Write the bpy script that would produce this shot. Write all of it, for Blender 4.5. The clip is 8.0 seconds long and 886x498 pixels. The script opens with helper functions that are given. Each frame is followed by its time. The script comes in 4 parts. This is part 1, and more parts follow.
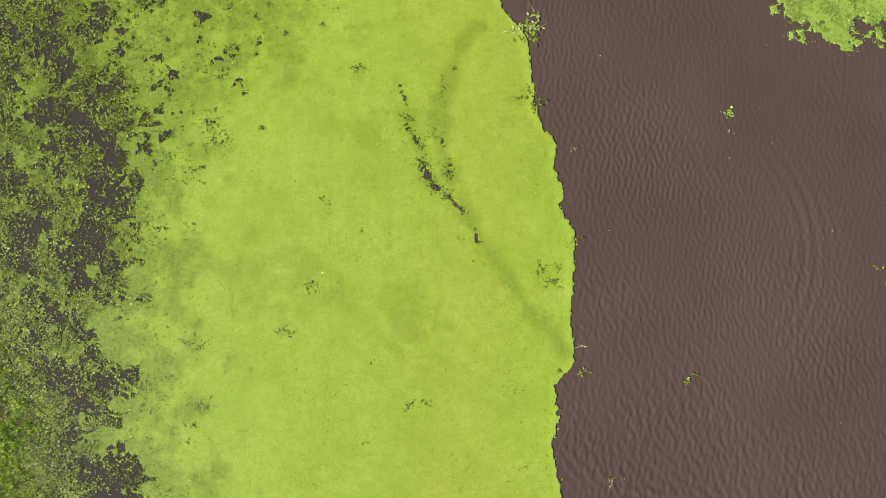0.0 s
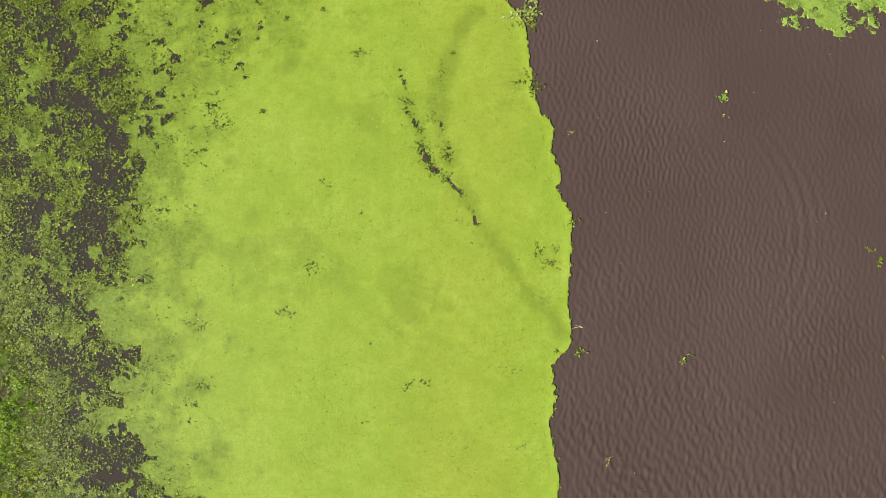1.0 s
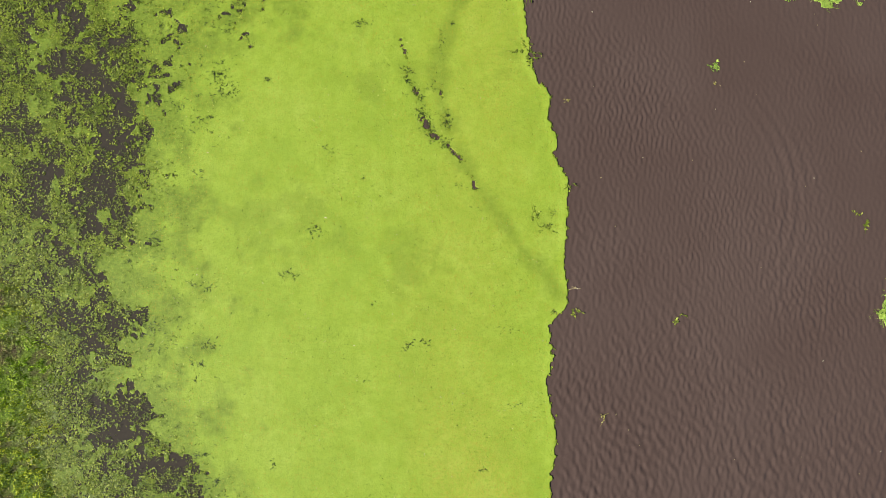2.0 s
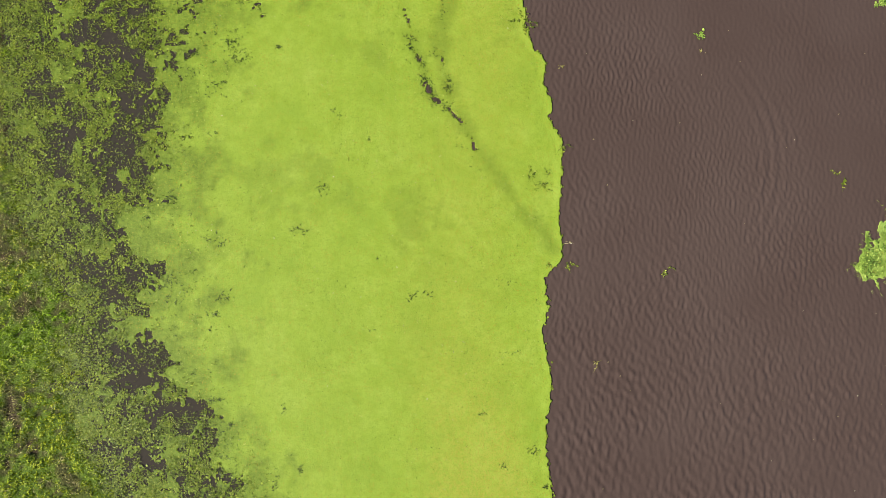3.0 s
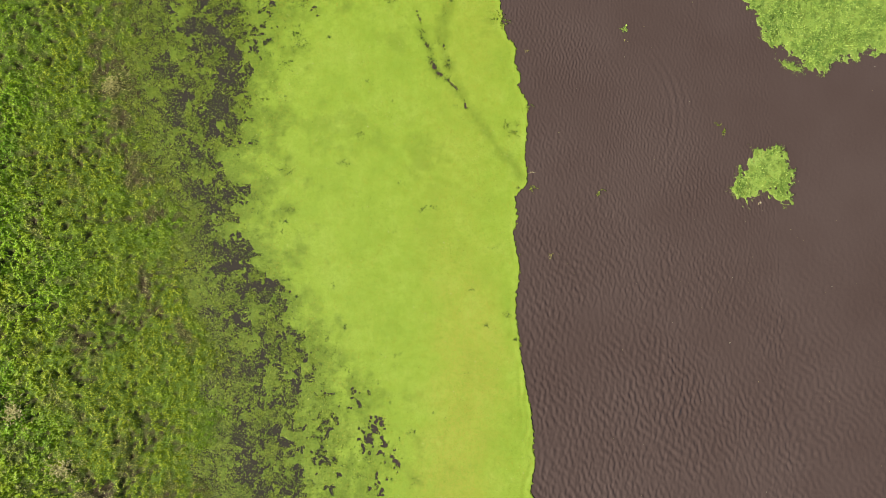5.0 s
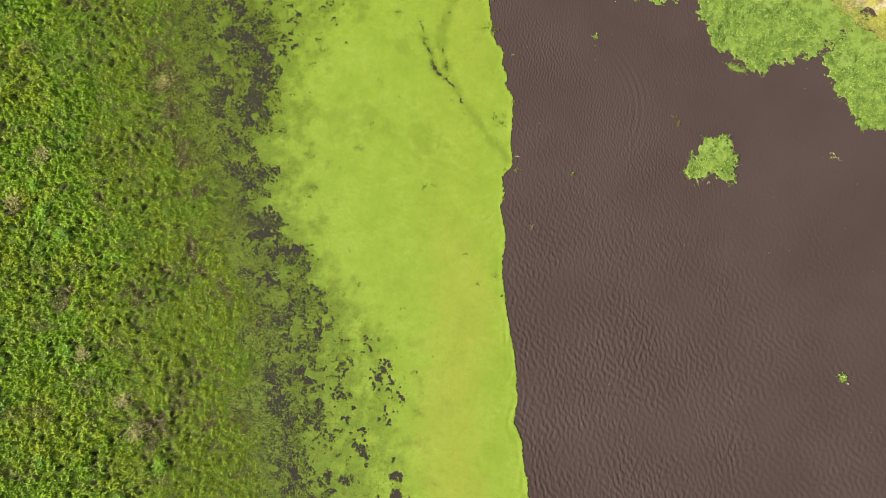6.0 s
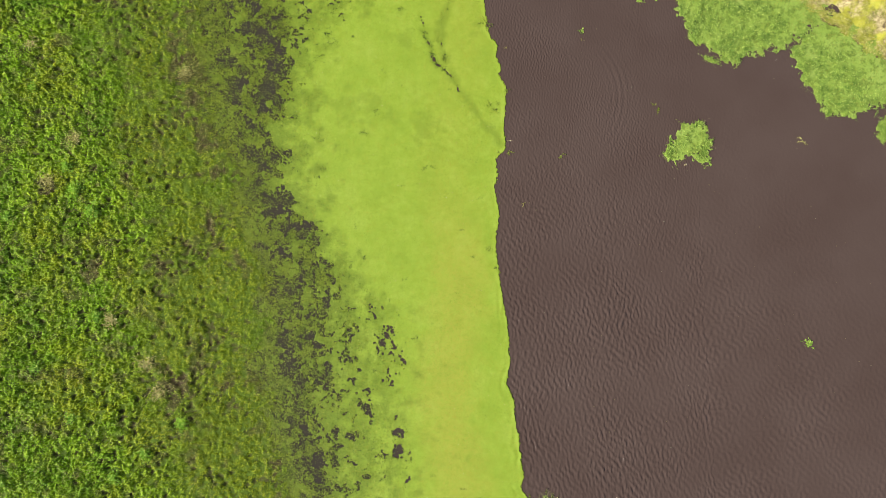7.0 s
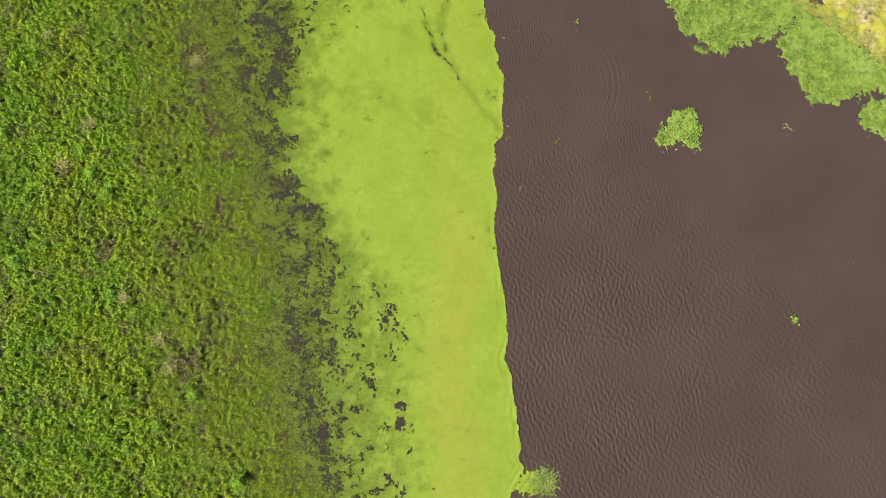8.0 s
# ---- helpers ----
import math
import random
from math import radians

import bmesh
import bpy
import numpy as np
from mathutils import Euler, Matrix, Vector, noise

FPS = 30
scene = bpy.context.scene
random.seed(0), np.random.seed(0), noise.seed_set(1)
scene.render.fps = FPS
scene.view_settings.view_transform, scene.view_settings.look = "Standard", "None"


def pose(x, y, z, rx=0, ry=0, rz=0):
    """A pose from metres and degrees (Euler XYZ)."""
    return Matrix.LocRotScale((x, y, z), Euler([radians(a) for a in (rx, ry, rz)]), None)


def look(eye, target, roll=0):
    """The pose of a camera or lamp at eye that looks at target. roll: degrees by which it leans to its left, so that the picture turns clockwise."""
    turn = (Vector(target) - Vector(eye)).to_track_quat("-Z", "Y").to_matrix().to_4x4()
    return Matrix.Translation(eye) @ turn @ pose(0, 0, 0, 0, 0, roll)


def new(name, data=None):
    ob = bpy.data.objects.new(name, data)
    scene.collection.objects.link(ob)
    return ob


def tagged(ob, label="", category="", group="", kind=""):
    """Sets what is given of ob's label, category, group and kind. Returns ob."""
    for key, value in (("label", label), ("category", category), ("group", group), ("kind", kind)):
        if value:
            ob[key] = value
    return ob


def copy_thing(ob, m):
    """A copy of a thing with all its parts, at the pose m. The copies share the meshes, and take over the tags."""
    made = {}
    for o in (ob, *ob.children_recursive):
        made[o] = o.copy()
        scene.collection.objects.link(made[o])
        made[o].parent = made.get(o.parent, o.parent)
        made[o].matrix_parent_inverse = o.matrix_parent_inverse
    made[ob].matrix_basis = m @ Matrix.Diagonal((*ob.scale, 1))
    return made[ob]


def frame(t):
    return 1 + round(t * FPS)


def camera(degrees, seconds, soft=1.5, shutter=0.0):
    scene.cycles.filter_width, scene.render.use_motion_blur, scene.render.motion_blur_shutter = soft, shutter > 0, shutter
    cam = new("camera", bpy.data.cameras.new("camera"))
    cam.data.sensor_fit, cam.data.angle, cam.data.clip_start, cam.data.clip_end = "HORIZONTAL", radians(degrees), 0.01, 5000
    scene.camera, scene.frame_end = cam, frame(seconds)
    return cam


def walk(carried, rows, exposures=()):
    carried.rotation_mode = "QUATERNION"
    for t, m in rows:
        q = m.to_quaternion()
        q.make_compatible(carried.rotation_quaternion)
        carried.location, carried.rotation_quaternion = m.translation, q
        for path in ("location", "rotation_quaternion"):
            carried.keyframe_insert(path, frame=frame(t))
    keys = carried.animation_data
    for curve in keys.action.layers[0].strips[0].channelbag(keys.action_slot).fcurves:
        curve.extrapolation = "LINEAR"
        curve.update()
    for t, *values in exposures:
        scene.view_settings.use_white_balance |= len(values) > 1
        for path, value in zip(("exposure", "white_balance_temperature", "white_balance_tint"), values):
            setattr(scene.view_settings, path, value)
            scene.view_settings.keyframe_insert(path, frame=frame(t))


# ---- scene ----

# ------------------------------------------------------------------ camera
cam = camera(74.0, 8.0, 0.7)
# seconds, x, y, z, pitch off the plumb line, lean, turn
PATH = [
    (0.0, -0.229, -0.365, 23.193, 3.612, 0.346, -0.290),
    (0.5, -0.269, -0.669, 23.278, 3.678, 0.234, -0.266),
    (1.0, -0.282, -1.212, 23.413, 3.875, 0.107, -0.245),
    (1.5, -0.294, -1.955, 23.625, 4.024, 0.038, -0.249),
    (2.8, -0.466, -4.516, 24.865, 4.439, -0.200, -0.335),
    (3.0, -0.498, -4.959, 25.189, 4.520, -0.223, -0.338),
    (3.5, -0.553, -6.205, 26.313, 4.788, -0.248, -0.356),
    (4.0, -0.580, -7.643, 28.231, 5.070, -0.265, -0.354),
    (4.5, -0.673, -9.317, 31.617, 5.449, -0.366, -0.364),
    (4.7, -0.718, -9.974, 33.160, 5.530, -0.366, -0.350),
    (5.8, -0.525, -13.692, 41.231, 6.280, -0.150, -0.075),
    (6.0, -0.434, -14.252, 42.103, 6.366, -0.086, -0.061),
    (6.5, -0.395, -15.713, 44.073, 6.705, -0.091, -0.030),
    (7.0, -0.318, -16.963, 45.539, 6.911, -0.084, -0.030),
    (7.5, -0.366, -18.145, 46.585, 7.127, -0.105, -0.035),
    (8.0, -0.464, -19.082, 47.177, 7.356, -0.191, -0.038),
]
walk(cam, [(t, pose(x, y, z, rx, ry, rz)) for t, x, y, z, rx, ry, rz in PATH])

# ------------------------------------------------------------------ light
SUN_FROM = Vector((-0.92, -0.30, 0.77)).normalized()
world = bpy.data.worlds.new("world")
scene.world = world
world.use_nodes = True
wt = world.node_tree
sky = wt.nodes.new("ShaderNodeTexSky")
sky.sky_type = "NISHITA"
sky.sun_disc = False
sky.sun_elevation = math.asin(SUN_FROM.z)
sky.sun_rotation = math.atan2(SUN_FROM.x, SUN_FROM.y) % (2 * math.pi)
wt.links.new(sky.outputs[0], wt.nodes["Background"].inputs[0])
wt.nodes["Background"].inputs[1].default_value = 0.05
sun = new("sun", bpy.data.lights.new("sun", "SUN"))
sun.data.energy = 5.5
sun.data.angle = radians(0.5)
sun.data.color = (1.0, 0.95, 0.86)
sun.matrix_world = look(SUN_FROM * 200, (0, 0, 0))
scene.view_settings.exposure = 1.06


# ------------------------------------------------------------------ noise in numpy
def gn(x, y, seed=0):
    """Gradient noise, about -0.7 to 0.7, one cell per metre."""
    x, y = np.broadcast_arrays(np.asarray(x, float), np.asarray(y, float))
    xi, yi = np.floor(x).astype(np.int64), np.floor(y).astype(np.int64)
    fx, fy = x - xi, y - yi

    def corner(i, j):
        h = (xi + i) * 374761393 + (yi + j) * 668265263 + seed * 1442695041
        h = (h ^ (h >> 13)) * 1274126177
        a = ((h ^ (h >> 16)) & 0xFFFF) * (2 * math.pi / 65536)
        return np.cos(a) * (fx - i) + np.sin(a) * (fy - j)

    u, v = fx * fx * fx * (fx * (fx * 6 - 15) + 10), fy * fy * fy * (fy * (fy * 6 - 15) + 10)
    low = corner(0, 0) * (1 - u) + corner(1, 0) * u
    high = corner(0, 1) * (1 - u) + corner(1, 1) * u
    return low * (1 - v) + high * v


def fbm(x, y, size, octaves=4, seed=0, gain=0.55):
    out, amp, f = 0.0, 1.0, 1.0 / size
    for k in range(octaves):
        out = out + amp * gn(x * f + 17.3 * k, y * f - 9.1 * k, seed + k)
        amp, f = amp * gain, f * 2.03
    return out


def smooth(a, b, x):
    t = np.clip((x - a) / (b - a), 0, 1)
    return t * t * (3 - 2 * t)


# ------------------------------------------------------------------ plan of the shore (y, x), in metres
EDGE = [(-60, 6.5), (-34, 4.7), (-32.2, 4.8), (-30.0, 6.0), (-29.2, 5.42), (-28.7, 5.79), (-25.7, 5.4), (-23.0, 5.06), (-21.7, 4.58), (-20.3, 4.87),
        (-17.0, 4.65), (-14.5, 4.2), (-11.1, 3.87), (-8.2, 4.15), (-6.45, 3.85), (-5.48, 4.07), (-4.2, 4.03), (-3.4, 4.72), (-1.5, 4.64), (-0.2, 4.72),
        (1.7, 4.85), (2.7, 4.31), (3.4, 4.42), (4.3, 4.08), (5.2, 4.22), (6.5, 3.39), (8.8, 3.18), (9.95, 2.92), (10.9, 2.03), (60, 0.5)]
LEFT = [(-60, -7), (-28.8, -9.5), (-24.5, -10.0), (-19.3, -10.4), (-15.0, -9.8), (-13.9, -9.0), (-12.0, -10.2), (-9.3, -11.0), (-8.2, -12.0), (-7.4, -12.6), (-6.9, -13.8),
        (-5.0, -13.5), (-3.8, -12.6), (-2.9, -14.3), (-1.5, -14.4), (-0.9, -12.9), (0.7, -12.7), (2.5, -12.6), (4.4, -13.2), (5.5, -13.1), (6.3, -12.4), (7.7, -14.0), (9.2, -14.6),
        (9.9, -14.8), (11, -14.5), (60, -15)]
SOLID = [(-60, -2), (-32.7, -2.9), (-29.1, -2.5), (-25.6, -2.4), (-23, -3.6), (-20.3, -3.2), (-16.6, -4.1), (-13.4, -6.2), (-10, -8.4), (-5.4, -9.6), (5, -9.8), (7, -8.6), (9, -6.4), (12, -5.5), (60, -5)]
BANK = [(-60, -9), (-31.3, -10.3), (-28.8, -11.9), (-24.5, -13.3), (-20.2, -14.5), (-16.8, -14.2), (-14.5, -14.3), (-11.5, -15.4), (-9.8, -15.7), (-7.0, -16.6), (-4.3, -16.8),
        (-1.7, -18.7), (1.4, -19.2), (4.0, -20.2), (8.0, -20.0), (60, -22)]
# open dark pools between the marsh plants: x, y, radius
POOLS = [(-13.5, 4.7, 0.9), (-13.6, 3.2, 1.1), (-12.2, 6.5, 0.7), (-15.4, 5.8, 0.7), (-17.0, 2.0, 0.8), (-16.6, 6.6, 0.5), (-12.9, -3.7, 0.6), (-12.7, -7.4, 0.6), (-15.4, -5.8, 0.7),
         (-16.0, -3.8, 0.6), (-18.0, 10.0, 0.45), (-13.8, 0.9, 0.9), (-14.5, -4.0, 0.6), (-13.5, -7.8, 0.8), (-13.2, -14.8, 0.8), (-12.1, -20.2, 0.9), (-11.6, -24.6, 0.8), (-10.1, -28.0, 0.8),
         (-16.2, 10.4, 0.3), (-16.3, 9.7, 0.3), (-16.4, 9.1, 0.35), (-14.2, 2.0, 0.8), (-12.6, -17.5, 0.6), (-11.0, -26.4, 0.6)]


def along(curve, y):
    ys, xs = zip(*curve)
    return np.interp(y, ys, xs)


def bank_in(x, y):
    """Metres inside the dry meadow, left of its wet margin."""
    return along(BANK, y) + 1.5 * fbm(x, y, 2.4, 4, 40, 0.6) - x


def pools(x, y):
    """1 in the open pools of the marsh, 0 among its plants."""
    ragged = fbm(x, y, 0.9, 4, 44, 0.65)
    out = 0.7 * smooth(0.18, 0.45, fbm(x, y, 1.5, 4, 46, 0.65))
    for px, py, r in POOLS:
        out = np.maximum(out, smooth(1.15, 0.55, np.hypot((x - px) / r, (y - py) / (1.3 * r)) + 1.5 * ragged))
    return out


def sand_in(x, y):
    """Metres inside the sandy bank across the water."""
    return (x - 33.8) * 0.626 + (y - 5.4) * 0.78 + 0.7 * fbm(x, y, 2.2, 3, 50)


def ground_height(x, y):
    m, s = bank_in(x, y), sand_in(x, y)
    dry = 0.03 + 0.30 * smooth(0, 9, m) + 0.06 * fbm(x, y, 1.1, 3, 60) * smooth(0.3, 3, m)
    dry = dry + 0.12 * fbm(x, y, 5.0, 2, 66) * smooth(2, 8, m)
    sandy = 0.02 + 0.9 * smooth(0, 6, s) + 0.34 * fbm(x, y, 1.3, 4, 70, 0.65) * smooth(-0.2, 1.2, s)
    bed = np.where(m > 0, dry, -0.05 - 0.5 * smooth(0, 8, -m))
    bed = np.where((s > 0) & (m < 0), sandy, bed)
    bed = np.where((s < 0) & (s > -1) & (m < 0), np.maximum(bed, -0.06 + 0.08 * (s + 1)), bed)
    far = smooth(55, 70, np.maximum(np.abs(x - 10), np.abs(y + 10)))
    return np.where(m > 0, bed, bed * (1 - far) + 0.4 * far)


# ------------------------------------------------------------------ hoof prints and bare spots of the meadow, on a fine raster
PIT_X, PIT_Y, PIT_STEP = -42.0, -37.0, 0.04


def stamp_pits():
    """Depth, 0 to 1, of the prints that cattle left in the soft ground: oval, in strings and groups."""
    rng = np.random.default_rng(21)
    depth = np.zeros((1240, 860), np.float32)
    x, y = rng.uniform(-41.5, -9, 15000), rng.uniform(-36.5, 11.5, 15000)
    m = bank_in(x, y)
    trodden = smooth(-0.10, 0.30, fbm(x, y, 3.4, 3, 300)) * (0.35 + 0.65 * smooth(13, 4, m)) + 0.10
    keep = (rng.random(len(x)) < 0.75 * trodden) & (m > 0.1)
    for px, py in zip(x[keep], y[keep]):
        a, r = rng.normal(0.5, 0.7), rng.uniform(0.05, 0.12) + 0.12 * rng.random() ** 4
        i, j, w = int((px - PIT_X) / PIT_STEP), int((py - PIT_Y) / PIT_STEP), 8
        if not (w < i < 860 - w and w < j < 1240 - w):
            continue
        v, u = np.mgrid[-w:w + 1, -w:w + 1] * PIT_STEP
        c, s = math.cos(a), math.sin(a)
        d = np.hypot((u * c + v * s) / (1.6 * r), (v * c - u * s) / r)
        spot = depth[j - w:j + w + 1, i - w:i + w + 1]
        np.maximum(spot, np.clip(1.6 - 1.3 * d, 0, 1), out=spot)
    return depth


PITS = stamp_pits()


def pit_at(x, y):
    i = np.clip(((x - PIT_X) / PIT_STEP).astype(int), 0, 859)
    j = np.clip(((y - PIT_Y) / PIT_STEP).astype(int), 0, 1239)
    return PITS[j, i] * (x > PIT_X) * (x < -8)


# worn, brownish places of the meadow: x, y, radius
WORN = [(-20.6, 3.2, 1.9), (-19.2, -2.5, 1.2), (-21.8, 5.4, 0.9), (-22.4, -13.0, 0.9), (-20.5, -22.0, 1.3), (-31.0, -6.4, 0.8), (-27.0, -13.0, 1.0), (-17.4, -8.4, 0.6), (-18.0, -5.3, 0.7), (-20.4, 0.8, 1.2),
        (-18.3, -9.5, 0.8), (-16.2, -12.5, 0.7), (-14.6, -21.5, 0.9), (-19.0, 7.0, 1.2)]


def worn_at(x, y):
    ragged = fbm(x, y, 1.0, 4, 310, 0.65)
    out = 0.6 * smooth(0.24, 0.48, fbm(x, y, 2.0, 4, 315, 0.65))
    for px, py, r in WORN:
        out = np.maximum(out, smooth(1.1, 0.4, np.hypot(x - px, y - py) / r + 1.3 * ragged))
    return out


def lushness(x, y, m):
    return smooth(4, 13, m + 4.5 * fbm(x, y, 6, 3, 155))


def turf_height(x, y):
    """The meadow's soil with its hummocks and prints."""
    h, m = ground_height(x, y), bank_in(x, y)
    bumps = 0.05 * fbm(x, y, 0.5, 2, 61) + 0.10 * fbm(x, y, 1.5, 2, 63) * smooth(1, 7, m)
    return np.where(m > 0.1, np.maximum(h + bumps * smooth(0.1, 1.5, m) - 0.18 * pit_at(x, y), np.minimum(h, 0.02)), h)


# ------------------------------------------------------------------ building helpers
def mesh_of(name, co, faces, material, size=4, values=None):
    """A mesh from arrays: points, and faces of one size; values: named numbers per point."""
    me = bpy.data.meshes.new(name)
    co, faces = np.asarray(co, np.float32), np.asarray(faces, np.int32).reshape(-1, size)
    me.vertices.add(len(co))
    me.vertices.foreach_set("co", co.ravel())
    me.loops.add(faces.size)
    me.loops.foreach_set("vertex_index", faces.ravel())
    me.polygons.add(len(faces))
    me.polygons.foreach_set("loop_start", np.arange(0, faces.size, size, dtype=np.int32))
    for key, numbers in (values or {}).items():
        me.attributes.new(key, "FLOAT", "POINT").data.foreach_set("value", np.asarray(numbers, np.float32).ravel())
    me.materials.append(material)
    me.update(calc_edges=True)
    me.polygons.foreach_set("use_smooth", np.ones(len(faces), bool))
    return me


def part(name, data, parent, label=""):
    ob = new(name, data)
    ob.parent = parent
    return tagged(ob, label)


def grid(xs, ys):
    """Points and quads of a sheet."""
    gx, gy = np.meshgrid(xs, ys)
    nx, ny = len(xs), len(ys)
    a = (np.arange(ny - 1)[:, None] * nx + np.arange(nx - 1)[None, :]).ravel()
    return gx.ravel(), gy.ravel(), np.stack([a, a + 1, a + nx + 1, a + nx], 1)


def floating_sheet(field, box, step, top, thick=0.02):
    """A thin sheet wherever field(x, y) is over 0, with its rim pulled onto the zero line and a skirt down into the water.
    top(x, y) is its upper face. Gives points and quads."""
    x0, y0, x1, y1 = box
    xs, ys = np.arange(x0, x1 + step, step), np.arange(y0, y1 + step, step)
    x, y, quads = grid(xs, ys)
    f = field(x, y)
    quads = quads[(f[quads] > 0).any(1)]
    g = f.reshape(len(ys), len(xs))
    dy, dx = np.gradient(g, step)
    dx, dy = dx.ravel(), dy.ravel()
    move = np.clip(-f / (dx * dx + dy * dy + 1e-6), -3, 3)
    far = np.hypot(dx, dy) * np.abs(move)
    k = np.where(f < 0, move * np.minimum(1, 0.9 * step / np.maximum(far, 1e-6)), 0)
    x, y = x + dx * k, y + dy * k
    used, flat = np.unique(quads, return_inverse=True)
    quads = flat.reshape(-1, 4)
    x, y = x[used], y[used]
    co = np.stack([x, y, top(x, y)], 1)
    e = np.stack([quads, np.roll(quads, -1, 1)], 2).reshape(-1, 2)
    key = np.sort(e, 1)
    key = key[:, 0] * (len(co) + 1) + key[:, 1]
    _, back, count = np.unique(key, return_inverse=True, return_counts=True)
    rim = e[count[back] == 1]
    ring, rim = np.unique(rim, return_inverse=True)
    rim = rim.reshape(-1, 2)
    low = co[ring] - (0, 0, thick)
    a, b = ring[rim[:, 0]], ring[rim[:, 1]]
    skirt = np.stack([b, a, len(co) + rim[:, 0], len(co) + rim[:, 1]], 1)
    return np.concatenate([co, low]), np.concatenate([quads, skirt])


def leaves(base, length, width, yaw, pitch, bend=0.5):
    """Pointed leaves, two quads each, that start at base, rise by pitch and droop by bend (radians; arrays)."""
    n = len(base)
    c, s = np.cos(yaw), np.sin(yaw)
    way = np.stack([c, s, 0 * c], 1)
    side = np.stack([-s, c, 0 * c], 1) * (width / 2)[:, None]
    up = np.array([0, 0, 1.0])
    half = (length / 2)[:, None]
    mid = base + half * (way * np.cos(pitch)[:, None] + up * np.sin(pitch)[:, None])
    tip = mid + half * (way * np.cos(pitch - bend)[:, None] + up * np.sin(pitch - bend)[:, None])
    fold = up * (width * 0.18)[:, None]
    co = np.stack([base, mid - side + fold, mid, mid + side + fold, tip], 1).reshape(-1, 3)
    k = 5 * np.arange(n)[:, None]
    return co, np.concatenate([k + [0, 1, 2], k + [0, 2, 3], k + [1, 4, 2], k + [2, 4, 3]], 0)


def blades(base, length, width, yaw, pitch):
    """Plain pointed leaves folded along the middle, two faces each."""
    c, s = np.cos(yaw), np.sin(yaw)
    way = np.stack([c * np.cos(pitch), s * np.cos(pitch), np.sin(pitch)], 1) * length[:, None]
    side = np.stack([-s, c, 0 * c], 1) * (width / 2)[:, None]
    mid = base + 0.5 * way + np.stack([0 * c, 0 * c, 0.10 * width], 1)
    co = np.stack([base, mid - side, base + way, mid + side], 1).reshape(-1, 3)
    k = 4 * np.arange(len(base))[:, None]
    return co, np.concatenate([k + [0, 1, 2], k + [0, 2, 3]], 0)


def curls(base, length, width, yaw, turn, lift):
    """Flat curling leaves of two segments, tapering, that lie on the water."""
    n = len(base)
    rows, at, a = [], base.copy(), yaw.copy()
    for k, w in enumerate((0.4, 1.0, 0.15)):
        side = np.stack([-np.sin(a), np.cos(a), 0 * a], 1) * (width * w / 2)[:, None]
        rows += [at - side, at + side]
        at = at + np.stack([np.cos(a) * length / 2, np.sin(a) * length / 2, lift * (1.2 - k * 0.9)], 1)
        a = a + 1.5 * turn
    co = np.stack(rows, 1).reshape(-1, 3)
    k = 6 * np.arange(n)[:, None]
    return co, np.concatenate([k + [0, 2, 3, 1], k + [2, 4, 5, 3]], 0)


# ------------------------------------------------------------------ materials
class Nodes:
    """Short hand for a node material."""

    def __init__(self, name, roughness=0.6, specular=0.4):
        self.material = bpy.data.materials.new(name)
        self.material.use_nodes = True
        self.tree = self.material.node_tree
        self.shader = self.tree.nodes["Principled BSDF"]
        self.shader.inputs["Roughness"].default_value = roughness
        self.shader.inputs["Specular IOR Level"].default_value = specular
        self.place = self.tree.nodes.new("ShaderNodeNewGeometry")

    def link(self, a, b):
        self.tree.links.new(a, b)

    def noise(self, scale, detail=3, rough=0.6, kind="ShaderNodeTexNoise"):
        n = self.tree.nodes.new(kind)
        n.inputs["Scale"].default_value = scale
        n.inputs["Detail"].default_value = detail
        n.inputs["Roughness"].default_value = rough
        self.link(self.place.outputs["Position"], n.inputs["Vector"])
        return n.outputs[0]

    def value(self, key):
        n = self.tree.nodes.new("ShaderNodeAttribute")
        n.attribute_name = key
        return n.outputs["Fac"]

    def island(self):
        return self.place.outputs["Random Per Island"]

    def ramp(self, fac, *stops):
        n = self.tree.nodes.new("ShaderNodeValToRGB")
        el = n.color_ramp.elements
        while len(el) < len(stops):
            el.new(0.5)
        for e, (p, c) in zip(el, stops):
            e.position = p
            e.color = (*c, 1) if isinstance(c, tuple) else (c, c, c, 1)
        self.link(fac, n.inputs[0])
        return n.outputs[0]

    def mix(self, fac, a, b, blend="MIX"):
        n = self.tree.nodes.new("ShaderNodeMix")
        n.data_type, n.blend_type = "RGBA", blend
        for v, s in ((fac, n.inputs[0]), (a, n.inputs[6]), (b, n.inputs[7])):
            if isinstance(v, tuple):
                s.default_value = (*v, 1)
            elif isinstance(v, (int, float)):
                s.default_value = v
            else:
                self.link(v, s)
        return n.outputs[2]

    def math(self, kind, a, b=0.0):
        n = self.tree.nodes.new("ShaderNodeMath")
        n.operation = kind
        for v, s in ((a, n.inputs[0]), (b, n.inputs[1])):
            if isinstance(v, (int, float)):
                s.default_value = v
            else:
                self.link(v, s)
        return n.outputs[0]

    def bump(self, height, strength, distance):
        n = self.tree.nodes.new("ShaderNodeBump")
        n.inputs["Strength"].default_value = strength
        n.inputs["Distance"].default_value = distance
        self.link(height, n.inputs["Height"])
        self.link(n.outputs[0], self.shader.inputs["Normal"])

    def done(self, colour, roughness=None):
        self.link(colour, self.shader.inputs["Base Color"])
        if roughness is not None:
            self.link(roughness, self.shader.inputs["Roughness"])
        return self.material


